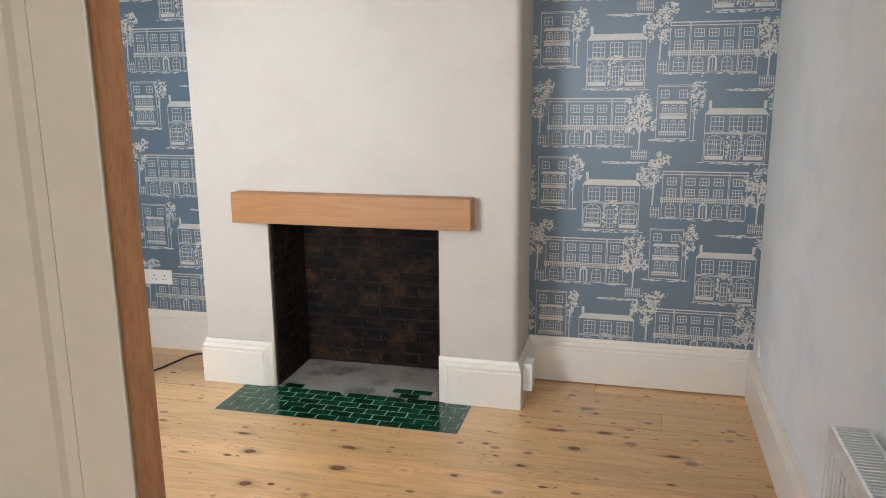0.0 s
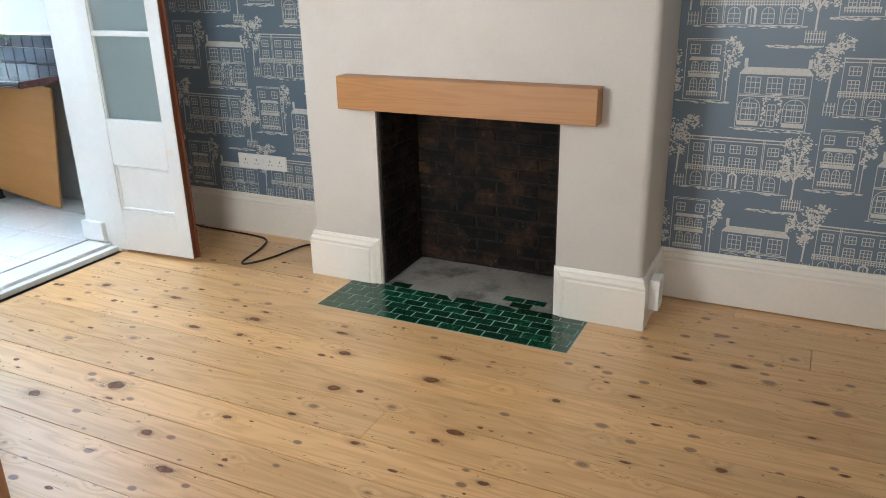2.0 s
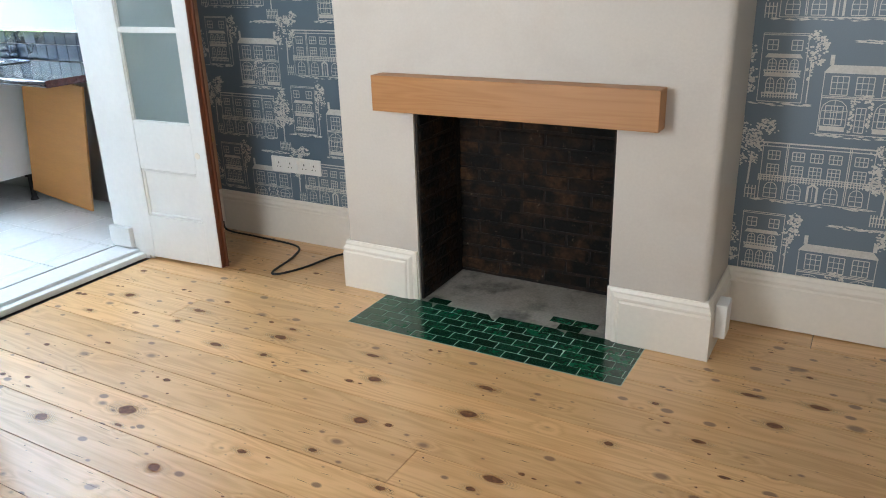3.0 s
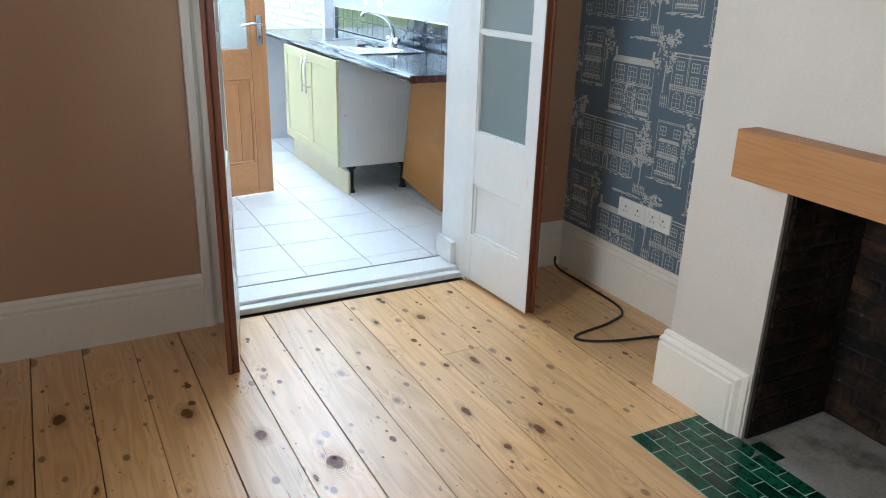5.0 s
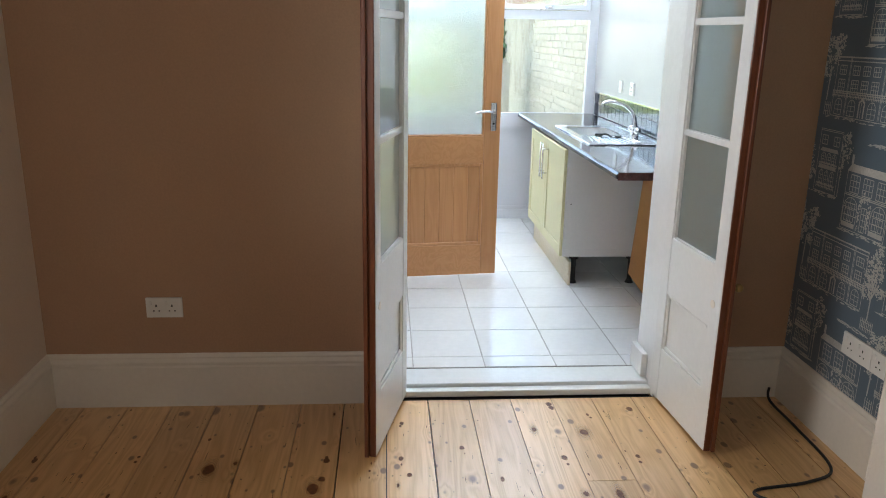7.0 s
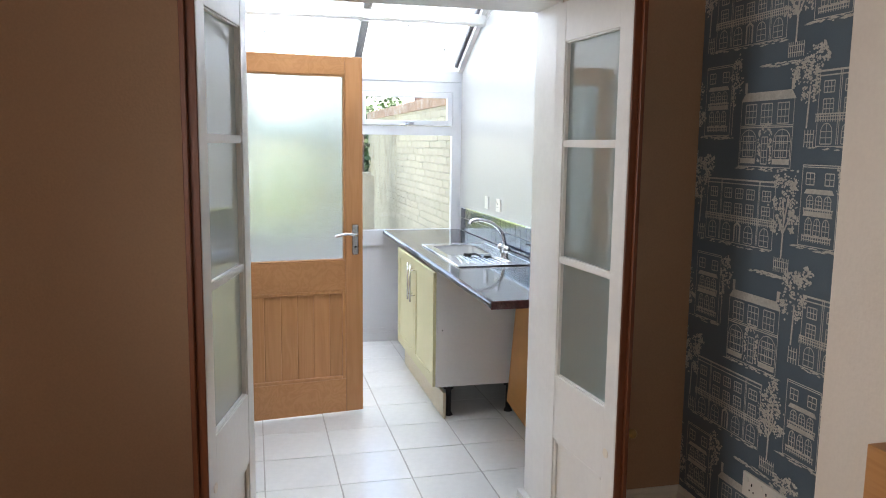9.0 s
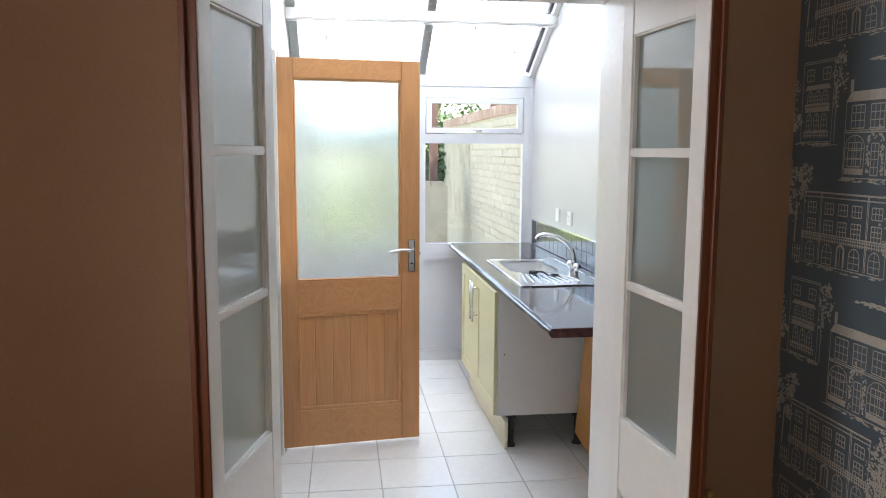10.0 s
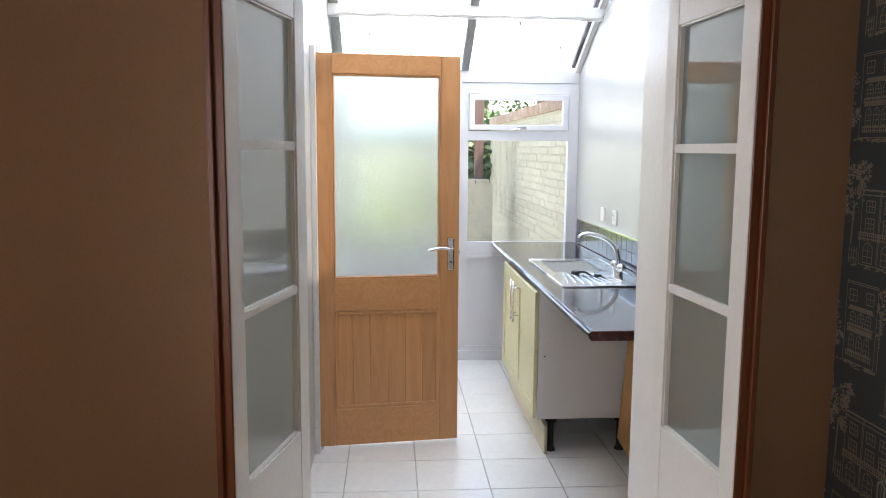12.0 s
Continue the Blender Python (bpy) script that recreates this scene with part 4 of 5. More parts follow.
for name, x0, x1 in (("hinge_stile", 0, 0.098), ("lock_stile", W - 0.098, W)):
    bm = bmesh.new(); kslab(bm, x0, x1, Z0, Z1); soft(bm, 0.003); part(name, bm, M_DOORZ, kd)
for name, z0, z1 in (("bottom_rail", Z0, 0.268), ("lock_rail", 0.785, 0.952), ("top_rail", 1.972, Z1)):
    bm = bmesh.new(); kslab(bm, 0.0985, W - 0.0985, z0, z1, 0.001, T - 0.001); soft(bm, 0.003); part(name, bm, M_DOORX, kd)
nb = 6
bw = (W - 0.196) / nb
for i in range(nb):
    bm = bmesh.new(); kslab(bm, 0.098 + i * bw + 0.0001, 0.098 + (i + 1) * bw - 0.0001, 0.268, 0.785, 0.012, T - 0.012); soft(bm, 0.003, 1); part("board", bm, M_DOORZ, kd)
bm = bmesh.new()
kslab(bm, 0.09, W - 0.09, 0.950, 1.974, 0.018, 0.023)
part("pane", bm, M_FROST, kd, "stippled obscure glass").visible_shadow = False
def beads(z0, z1, w):
    bm = bmesh.new()
    for f, b in ((T - 0.016, T - 0.003), (0.003, 0.016)):
        kslab(bm, 0.098, 0.098 + w, z0, z1, f, b); kslab(bm, W - 0.098 - w, W - 0.098, z0, z1, f, b)
        kslab(bm, 0.098 + w, W - 0.098 - w, z0, z0 + w, f, b); kslab(bm, 0.098 + w, W - 0.098 - w, z1 - w, z1, f, b)
    soft(bm, 0.003, 1)
    return bm
part("glazing_bead", beads(0.952, 1.972, 0.010), M_DOORZ, kd)
part("panel_moulding", beads(0.268, 0.785, 0.020), M_DOORZ, kd)
bm = boxes((W - 0.062, W - 0.026, -T - 0.008, -T, 0.985, 1.155)); soft(bm, 0.006)
hp = part("backplate", bm, M_STEEL, kd, "brushed steel lock plate")
bm = bmesh.new()
tube(bm, spline([(W - 0.044, -T - 0.006, 1.10), (W - 0.044, -T - 0.040, 1.10), (W - 0.060, -T - 0.052, 1.102), (W - 0.10, -T - 0.054, 1.108), (W - 0.145, -T - 0.052, 1.100), (W - 0.168, -T - 0.048, 1.094)]), 0.0085, 10)
part("lever", bm, M_CHROME, hp, "curved chrome lever", True)
bm = bmesh.new(); cyl(bm, (W - 0.044, -T - 0.0085, 1.03), 0.006, 0.002, 'Y', 12)
part("keyhole", bm, M_DARK, hp)
bm = boxes((W - 0.001, W + 0.006, -0.03, -0.012, 1.07, 1.085)); part("latch", bm, M_CHROME, kd)
for z in (0.25, 1.07, 1.85):
    bm = boxes((-0.004, 0.0005, -0.03, 0.006, z - 0.04, z + 0.04)); part("hinge", bm, M_BRASS, kd)
bm = boxes((-5.02, -4.90, KY0 + 0.001, KY0 + 0.028, KZ, 2.10), (-4.995, -4.955, KY0 + 0.028, KY0 + 0.04, KZ, 2.10))
soft(bm, 0.003)
structure("kitchen_door_trim", bm, M_WHITE, "white door frame upright on the kitchen wall", "door frame")

# base unit
unit = empty("base_cabinet", "pale yellow two-door base unit with an exposed white side", "cabinet")
UX0, UX1, UY, UZ0, UZ1 = -5.955, -4.865, 3.190, 0.228, 0.899
bm = boxes((UX1 - 0.018, UX1, UY, 3.772, UZ0, UZ1)); soft(bm, 0.0015, 1)
part("side_panel", bm, M_CARCASS, unit, "plain white side panel")
part("side_panel", boxes((UX0, UX0 + 0.018, UY, 3.695, UZ0, UZ1)), M_CARCASS, unit)
part("base_panel", boxes((UX0 + 0.018, UX1 - 0.018, UY, 3.69, UZ0, UZ0 + 0.018)), M_CARCASS, unit)
part("back_panel", boxes((UX0 + 0.018, UX1 - 0.018, 3.67, 3.675, UZ0 + 0.018, 0.72)), M_CARCASS, unit)
xm = (UX0 + UX1) / 2
for x0, x1, hx in ((UX0 + 0.002, xm - 0.0015, xm - 0.04), (xm + 0.0015, UX1 - 0.002, xm + 0.04)):
    bm = boxes((x0, x1, UY - 0.014, UY - 0.003, UZ0 + 0.003, UZ1 - 0.006))
    d = part("door", bm, M_CABINET, unit, "pale yellow framed door")
    fr = 0.062
    bm = boxes((x0, x0 + fr, UY - 0.021, UY - 0.0135, UZ0 + 0.003, UZ1 - 0.006), (x1 - fr, x1, UY - 0.021, UY - 0.0135, UZ0 + 0.003, UZ1 - 0.006),
               (x0 + fr, x1 - fr, UY - 0.021, UY - 0.0135, UZ0 + 0.003, UZ0 + 0.003 + fr), (x0 + fr, x1 - fr, UY - 0.021, UY - 0.0135, UZ1 - 0.006 - fr, UZ1 - 0.006))
    soft(bm, 0.002, 1)
    part("frame", bm, M_CABINET, d)
    bm = bmesh.new()
    cyl(bm, (hx, UY - 0.052, 0.745), 0.006, 0.235, seg=12)
    for z in (0.665, 0.825):
        cyl(bm, (hx, UY - 0.036, z), 0.004, 0.032, 'Y', 8)
    part("handle", bm, M_STEEL, d, "brushed steel bar handle", True)
for y, z in ((3.225, 0.56), (3.715, 0.80)):
    bm = bmesh.new()
    cyl(bm, (UX1 + 0.0005, y, z), 0.004, 0.002, 'X', 10)
    part("screw_hole", bm, M_DARK, unit, "small dark screw hole")
for lx, ly in ((-4.898, 3.272), (-4.895, 3.637), (-5.90, 3.265), (-5.90, 3.635)):
    bm = bmesh.new()
    cyl(bm, (lx, ly, 0.142), 0.016, 0.154, seg=16)
    cyl(bm, (lx, ly, 0.06), 0.027, 0.02, seg=18, r2=0.018)
    cyl(bm, (lx, ly, 0.218), 0.03, 0.018, seg=18)
    part("leg", bm, M_DARK, unit, "black plastic leg")
plinth = empty("plinth_board", "loose cream plinth board under the base unit", "plinth")
bm = boxes((-5.98, -4.835, 3.226, 3.242, KZ + 0.001, 0.20)); soft(bm, 0.001, 1)
part("board", bm, M_PLINTH, plinth)
panel = empty("spare_worktop_panel", "orange beech-effect board leaning under the worktop", "board", pose(-4.62, 3.62, KZ + 0.022, -1.5, 7.5, 0))
bm = boxes((-0.235, 0.33, -0.008, 0.008, 0.022, 0.80)); soft(bm, 0.001, 1)
part("board", bm, M_ORANGE, panel)

# worktop
top = empty("worktop", "glossy dark laminate worktop with a chipped red-brown cut end", "worktop")
SX0, SX1, SY0, SY1 = -5.65, -4.79, 3.312, 3.69    # cut-out for the sink
part("slab", slab_with_hole((-6.648, SX0, SX1, -3.842), (3.195, SY0, SY1, KY1 - 0.012), 0.900, 0.938), M_TOP, top)
bm = bmesh.new()
cyl(bm, (-5.245, 3.1955, 0.919), 0.0188, 2.806, 'X', 16)
part("rolled_front", bm, M_TOP, top, smooth=False)
bm = boxes((-3.842, -3.838, 3.185, KY1 - 0.012, 0.9005, 0.9375))
part("cut_end", bm, M_TOPEND, top, "chipped red-brown cut end")
bm = bmesh.new()
chips = random.Random(8)
for i in range(16):
    y, z = 3.682 + chips.gauss(0, 0.016), 0.917 + chips.gauss(0, 0.008)
    box(bm, -3.8385, -3.8365, y, y + chips.uniform(0.003, 0.012), z, z + chips.uniform(0.002, 0.007))
part("chip", bm, M_PLATE, top, "white chipped patch on the cut end")

# sink
sink = empty("kitchen_sink", "stainless steel inset sink with a ribbed drainer", "sink")
sx0, sx1, sy0, sy1 = -5.69, -4.755, 3.285, 3.72
bx0, bx1, by0, by1 = -5.62, -5.20, 3.335, 3.61
part("rim", slab_with_hole((sx0, bx0, bx1, sx1), (sy0, by0, by1, sy1), 0.9385, 0.9445), M_STEEL, sink)
bm = bmesh.new()
box(bm, bx0, bx1, by0, by1, 0.790, 0.9435)
bm.faces.ensure_lookup_table()
tops = [f for f in bm.faces if all(v.co.z > 0.94 for v in f.verts)]
bmesh.ops.delete(bm, geom=tops, context='FACES_ONLY')
bmesh.ops.recalc_face_normals(bm, faces=bm.faces)
edges = [e for e in bm.edges if len(e.link_faces) == 2]
bmesh.ops.bevel(bm, geom=edges, offset=0.045, segments=5, affect='EDGES', profile=0.5)
part("bowl", bm, M_BOWL, sink, smooth=True)
for i in range(9):
    a = -0.5 + i * 0.125
    bm = bmesh.new()
    x_in, x_out = -5.13, -4.79 + 0.02 * abs(i - 4) * -1
    y_in, y_out = 3.46 + (i - 4) * 0.022, 3.48 + (i - 4) * 0.036
    tube(bm, spline([(x_in, y_in, 0.943), ((x_in + x_out) / 2, (y_in + y_out) / 2, 0.9475), (x_out, y_out, 0.943)], 5), 0.005, 8)
    part("rib", bm, M_STEEL, sink, smooth=True)
bm = bmesh.new()
tube(bm, [(sx0, sy0, 0.943), (sx1, sy0, 0.943), (sx1, sy1, 0.943), (sx0, sy1, 0.943), (sx0, sy0, 0.943)], 0.004, 8)
part("rolled_rim", bm, M_CHROME, sink)
bm = bmesh.new(); cyl(bm, (-5.385, 3.47, 0.789), 0.04, 0.006, seg=20); part("waste", bm, M_CHROME, sink)
tap = empty("mixer_tap", "chrome swan-neck mixer tap behind the sink", "tap")
bm = bmesh.new()
cyl(bm, (-5.145, 3.675, 0.957), 0.026, 0.036, seg=20)
cyl(bm, (-5.145, 3.675, 0.985), 0.02, 0.03, seg=20)
part("base", bm, M_CHROME, tap, smooth=False)
bm = bmesh.new()
tube(bm, spline([(-5.145, 3.675, 0.98), (-5.145, 3.672, 1.03), (-5.15, 3.655, 1.085), (-5.155, 3.60, 1.135), (-5.165, 3.52, 1.158), (-5.17, 3.475, 1.150), (-5.17, 3.462, 1.132)]), 0.0115, 12)
part("spout", bm, M_CHROME, tap, smooth=True)
for s in (-1, 1):
    bm = bmesh.new()
    cyl(bm, (-5.145 + s * 0.035, 3.675, 0.975), 0.012, 0.04, 'X', 14)
    bmesh.ops.create_uvsphere(bm, u_segments=14, v_segments=8, radius=0.023, matrix=Matrix.Translation((-5.145 + s * 0.062, 3.672, 0.985)))
    part("tap_handle", bm, M_CHROME, tap, smooth=True)
plug = empty("sink_plug", "black rubber plug with its clip on the drainer", "plug")
bm = bmesh.new()
cyl(bm, (-5.10, 3.43, 0.957), 0.026, 0.016, seg=18, r2=0.022)
tube(bm, spline([(-5.10, 3.43, 0.958), (-5.06, 3.47, 0.965), (-5.03, 3.50, 0.948), (-5.0, 3.52, 0.948)]), 0.006, 8)
cyl(bm, (-5.02, 3.53, 0.952), 0.02, 0.018, seg=14)
part("stopper", bm, M_DARK, plug)

# ---- garden beyond the window ----
garden_wall = empty("garden_wall", "tall cream-painted brick boundary wall with a brick-on-edge top", "wall")
part("wall_core", boxes((-12.3, KX - 0.12, 3.892, 4.10, -0.35, 1.955)), M_BRICKM, garden_wall, "painted mortar")
low_wall = empty("low_garden_wall", "low weathered garden wall, coloured pale cream for the sun on it", "wall")
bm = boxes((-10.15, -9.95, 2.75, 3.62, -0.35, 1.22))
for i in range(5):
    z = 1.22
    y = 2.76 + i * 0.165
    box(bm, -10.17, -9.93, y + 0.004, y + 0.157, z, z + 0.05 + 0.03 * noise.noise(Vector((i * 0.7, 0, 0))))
# pale brick colour stands in for the sun on this wall
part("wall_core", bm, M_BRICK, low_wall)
for py in (3.50, 4.25):
    post = empty("timber_post", "brown timber post behind the garden wall", "post")
    bm = boxes((-10.42, -10.32, py - 0.05, py + 0.05, -0.35, 2.9)); soft(bm, 0.006)
    part("post", bm, M_POST, post)


def tree(x, y, h, crown_r, seed, label):
    rnd = random.Random(seed)
    t = empty("tree", label, "tree", pose(x, y, -0.35))
    bm = bmesh.new()
    tube(bm, [(0, 0, 0), (0.05, 0.03, h * 0.3), (-0.04, 0.05, h * 0.6), (0, 0, h * 0.85)], [0.12, 0.10, 0.07, 0.03], 10)
    for i in range(6):
        a = rnd.random() * math.tau
        tube(bm, [(0, 0, h * (0.35 + 0.07 * i)), (math.cos(a) * crown_r * 0.4, math.sin(a) * crown_r * 0.4, h * (0.45 + 0.07 * i)), (math.cos(a) * crown_r * 0.8, math.sin(a) * crown_r * 0.8, h * (0.55 + 0.07 * i))], [0.05, 0.035, 0.015], 6)
    part("trunk", bm, M_BARK, t)
    verts, faces = [], []
    for c in range(60):
        u = Vector((rnd.gauss(0, 1), rnd.gauss(0, 1), rnd.gauss(0, 1))).normalized() * crown_r * rnd.uniform(0.45, 1.0)
        cx = Vector((u.x, u.y, u.z * 0.9 + h * 0.68))
        for k in range(45):
            p = cx + Vector((rnd.gauss(0, 1), rnd.gauss(0, 1), rnd.gauss(0, 0.8))) * crown_r * 0.14
            d = Vector((rnd.gauss(0, 1), rnd.gauss(0, 1), rnd.gauss(0, 0.5))).normalized() * 0.07
            n = d.cross(Vector((rnd.gauss(0, 1), rnd.gauss(0, 1), rnd.gauss(0, 1)))).normalized() * 0.04
            i = len(verts)
            verts += [p - d, p + n, p + d, p - n]
            faces.append((i, i + 1, i + 2, i + 3))
    me = bpy.data.meshes.new("crown")
    me.from_pydata(verts, [], faces)
    me.materials.append(M_LEAF)
    cr = new("crown", me)
    cr.parent = t
    tagged(cr, "dense mixed green leaves")


tree(-13.0, 3.72, 2.5, 0.8, 3, "leafy green garden tree behind the low wall")
tree(-19.0, 4.6, 5.0, 2.2, 5, "leafy green garden tree beyond the boundary wall")
for sx, sy, sh, sr, seed in ((-21.0, 0.4, 1.75, 1.0, 8), (-22.0, 2.1, 1.8, 1.1, 9), (-20.5, 3.6, 1.7, 0.9, 10)):
    tree(sx, sy, sh, sr, seed, "low leafy shrub at the end of the lawn")

# ---- wallpaper print: rows of town houses ----
def print_house_row(lines, polys, u, v, rnd):
    """The three houses of one repeat and their trees; u: left edge of the narrow house, v: its top. Lines: (x0, z0, x1, z1, width)."""
    def ln(x0, z0, x1, z1, w=0.0028):
        lines.append((u + x0, v + z0, u + x1, v + z1, w))

    def rect(x0, z0, x1, z1, w=0.0028):
        ln(x0, z0, x1, z0, w); ln(x0, z1, x1, z1, w); ln(x0, z0, x0, z1, w); ln(x1, z0, x1, z1, w)

    def fill(pts):
        polys.append([(u + x, v + z) for x, z in pts])

    def sash(cx, cz, w, h, lw=0.0026, cols=2, rows=3):
        rect(cx - w / 2, cz - h / 2, cx + w / 2, cz + h / 2, lw * 1.3)
        for i in range(1, cols):
            ln(cx - w / 2 + w * i / cols, cz - h / 2, cx - w / 2 + w * i / cols, cz + h / 2, lw)
        for i in range(1, rows):
            ln(cx - w / 2, cz - h / 2 + h * i / rows, cx + w / 2, cz - h / 2 + h * i / rows, lw)

    def arch(cx, z0, w, h, lw=0.003):
        pts = [(cx - w / 2, z0), (cx - w / 2, z0 + h * 0.6)] + [(cx + w / 2 * math.cos(a), z0 + h * 0.6 + h * 0.4 * math.sin(a)) for a in [math.pi * k / 6 for k in range(5, -1, -1)]] + [(cx + w / 2, z0)]
        for a, b in zip(pts, pts[1:]):
            ln(*a, *b, lw)
        ln(cx, z0, cx, z0 + h, 0.0024); ln(cx - w / 2, z0 + h * 0.3, cx + w / 2, z0 + h * 0.3, 0.0024); ln(cx - w / 2, z0 + h * 0.6, cx + w / 2, z0 + h * 0.6, 0.0024)
        ln(cx - w / 2, z0, cx + w / 2, z0, 0.003)

    def leaves(cx, cz, rx, rz, n):
        clumps = []
        for k in range(9):
            a, r = k * math.tau / 7.3 + rnd.uniform(-0.4, 0.4), (0.0 if k == 0 else rnd.uniform(0.45, 0.85))
            clumps.append((cx + rx * r * math.cos(a), cz + rz * r * math.sin(a)))
        for _ in range(int(n * 0.85)):
            ux, uz = rnd.choice(clumps)
            x, z = ux + rnd.gauss(0, 0.17) * rx, uz + rnd.gauss(0, 0.15) * rz
            s = rnd.uniform(0.0028, 0.0060)
            b = rnd.random() * math.tau
            fill([(x + s * math.cos(b + k * math.tau / 5) * rnd.uniform(0.6, 1.3), z + s * 0.75 * math.sin(b + k * math.tau / 5)) for k in range(5)])

    def fence(x0, x1, z0, z1):
        k = max(2, int((x1 - x0) / 0.010))
        for i in range(k + 1):
            x = x0 + (x1 - x0) * i / k
            ln(x, z0, x, z1, 0.0036)
        ln(x0, z0 + (z1 - z0) * 0.3, x1, z0 + (z1 - z0) * 0.3, 0.003)
        ln(x0, z0 + (z1 - z0) * 0.75, x1, z0 + (z1 - z0) * 0.75, 0.003)

    def grass(x0, x1, z, n):
        for _ in range(n):
            x = rnd.uniform(x0, x1)
            zz = z + rnd.uniform(-0.009, 0.006) * (1 - abs(2 * (x - x0) / (x1 - x0) - 1) * 0.6)
            w = rnd.uniform(0.006, 0.02)
            fill([(x - w, zz), (x, zz - 0.0022), (x + w, zz), (x, zz + 0.0028)])

    # narrow house
    rect(0, -0.25, 0.155, 0)
    ln(0, -0.006, 0.155, -0.006)
    for cx in (0.035, 0.118):
        sash(cx, -0.042, 0.036, 0.036, rows=2)
    for zt, hh in ((-0.073, 0.058), (-0.142, 0.078)):
        fill([(0.022, zt), (0.132, zt), (0.142, zt - 0.015), (0.012, zt - 0.015)])
        for cx in (0.040, 0.078, 0.116):
            arch(cx, zt - 0.018 - hh * 0.7, 0.028, hh * 0.68)
        ln(0.012, zt - 0.018 - hh * 0.75, 0.142, zt - 0.018 - hh * 0.75, 0.004)
        fence(0.016, 0.138, zt - 0.018 - hh * 0.98, zt - 0.018 - hh * 0.70)
    grass(-0.03, 0.18, -0.257, 34)
    leaves(0.186, -0.045, 0.040, 0.066, 170)
    leaves(0.172, -0.12, 0.014, 0.05, 30)
    ln(0.172, -0.25, 0.172, -0.09, 0.004)

    # villa with a portico
    X, Z = 0.222, -0.107
    def V(a):
        return X + a
    fill([(V(0.018), Z), (V(0.255), Z), (V(0.278), Z - 0.028), (V(-0.004), Z - 0.028)])
    rect(V(0), Z - 0.25, V(0.272), Z - 0.028)
    fill([(V(0.012), Z), (V(0.026), Z), (V(0.026), Z + 0.035), (V(0.012), Z + 0.035)])
    fill([(V(0.252), Z), (V(0.266), Z), (V(0.266), Z + 0.035), (V(0.252), Z + 0.035)])
    for cx in (0.054, 0.136, 0.220):
        sash(V(cx), Z - 0.073, 0.056, 0.066, cols=3)
    ln(V(0), Z - 0.118, V(0.272), Z - 0.118, 0.004)
    ln(V(0), Z - 0.112, V(0.272), Z - 0.112)
    for cx in (0.048, 0.222):
        sash(V(cx), Z - 0.182, 0.058, 0.07, cols=3)
        arch(V(cx), Z - 0.225, 0.086, 0.10)
        fill([(V(cx - 0.042), Z - 0.222), (V(cx + 0.042), Z - 0.222), (V(cx + 0.042), Z - 0.240), (V(cx - 0.042), Z - 0.240)])
    sash(V(0.136), Z - 0.195, 0.030, 0.09, rows=4)
    for s in (-1, 1):
        for _ in range(30):
            x, z = V(0.136 + s * rnd.uniform(0.022, 0.036)), Z - rnd.uniform(0.125, 0.24)
            r = rnd.uniform(0.003, 0.006)
            fill([(x - r, z), (x, z - r), (x + r, z), (x, z + r)])
    leaves(V(0.136), Z - 0.118, 0.034, 0.020, 40)
    grass(V(-0.02), V(0.29), Z - 0.256, 36)

    # long terrace
    X, Z = 0.60, -0.062
    rect(V(0), Z - 0.225, V(0.385), Z)
    ln(V(-0.004), Z, V(0.389), Z, 0.006)
    ln(V(-0.002), Z - 0.014, V(0.387), Z - 0.014, 0.004)
    for cx in (0.085, 0.30):
        ln(V(cx), Z - 0.22, V(cx), Z); ln(V(cx + 0.006), Z - 0.22, V(cx + 0.006), Z)
    for i, cx in enumerate((0.042, 0.128, 0.192, 0.256, 0.342)):
        sash(V(cx), Z - 0.048, 0.042, 0.034, cols=3, rows=2)
        sash(V(cx), Z - 0.106, 0.042, 0.044, cols=3)
        if i != 2:
            arch(V(cx), Z - 0.218, 0.046, 0.062)
    fill([(V(0.172), Z - 0.22), (V(0.180), Z - 0.22), (V(0.180), Z - 0.165), (V(0.192), Z - 0.156), (V(0.204), Z - 0.165), (V(0.204), Z - 0.22), (V(0.212), Z - 0.22), (V(0.212), Z - 0.16), (V(0.192), Z - 0.147), (V(0.172), Z - 0.16)])
    ln(V(0.192), Z - 0.22, V(0.192), Z - 0.16)
    fence(V(-0.006), V(0.39), Z - 0.152, Z - 0.130)
    ln(V(-0.008), Z - 0.128, V(0.392), Z - 0.128, 0.004)
    grass(V(-0.03), V(0.40), Z - 0.230, 36)
    leaves(V(-0.055), Z - 0.01, 0.062, 0.085, 380)
    leaves(V(-0.005), Z + 0.058, 0.042, 0.034, 130)
    ln(V(-0.045), Z - 0.17, V(-0.040), Z - 0.04, 0.007)
    fence(V(-0.05), V(-0.012), Z - 0.228, Z - 0.175)
    leaves(V(0.43), Z - 0.045, 0.064, 0.085, 360)
    leaves(V(0.400), Z - 0.135, 0.034, 0.034, 100)
    leaves(V(0.475), Z - 0.125, 0.032, 0.034, 100)
    for a, b in (((0.435, -0.245), (0.437, -0.12)), ((0.437, -0.17), (0.405, -0.11)), ((0.437, -0.16), (0.468, -0.10)), ((0.437, -0.13), (0.425, -0.05)), ((0.437, -0.13), (0.452, -0.04))):
        ln(V(a[0]), Z + a[1], V(b[0]), Z + b[1], 0.007)
    fence(V(0.402), V(0.472), Z - 0.290, Z - 0.243)
    grass(V(0.27), V(0.46), Z - 0.305, 46)


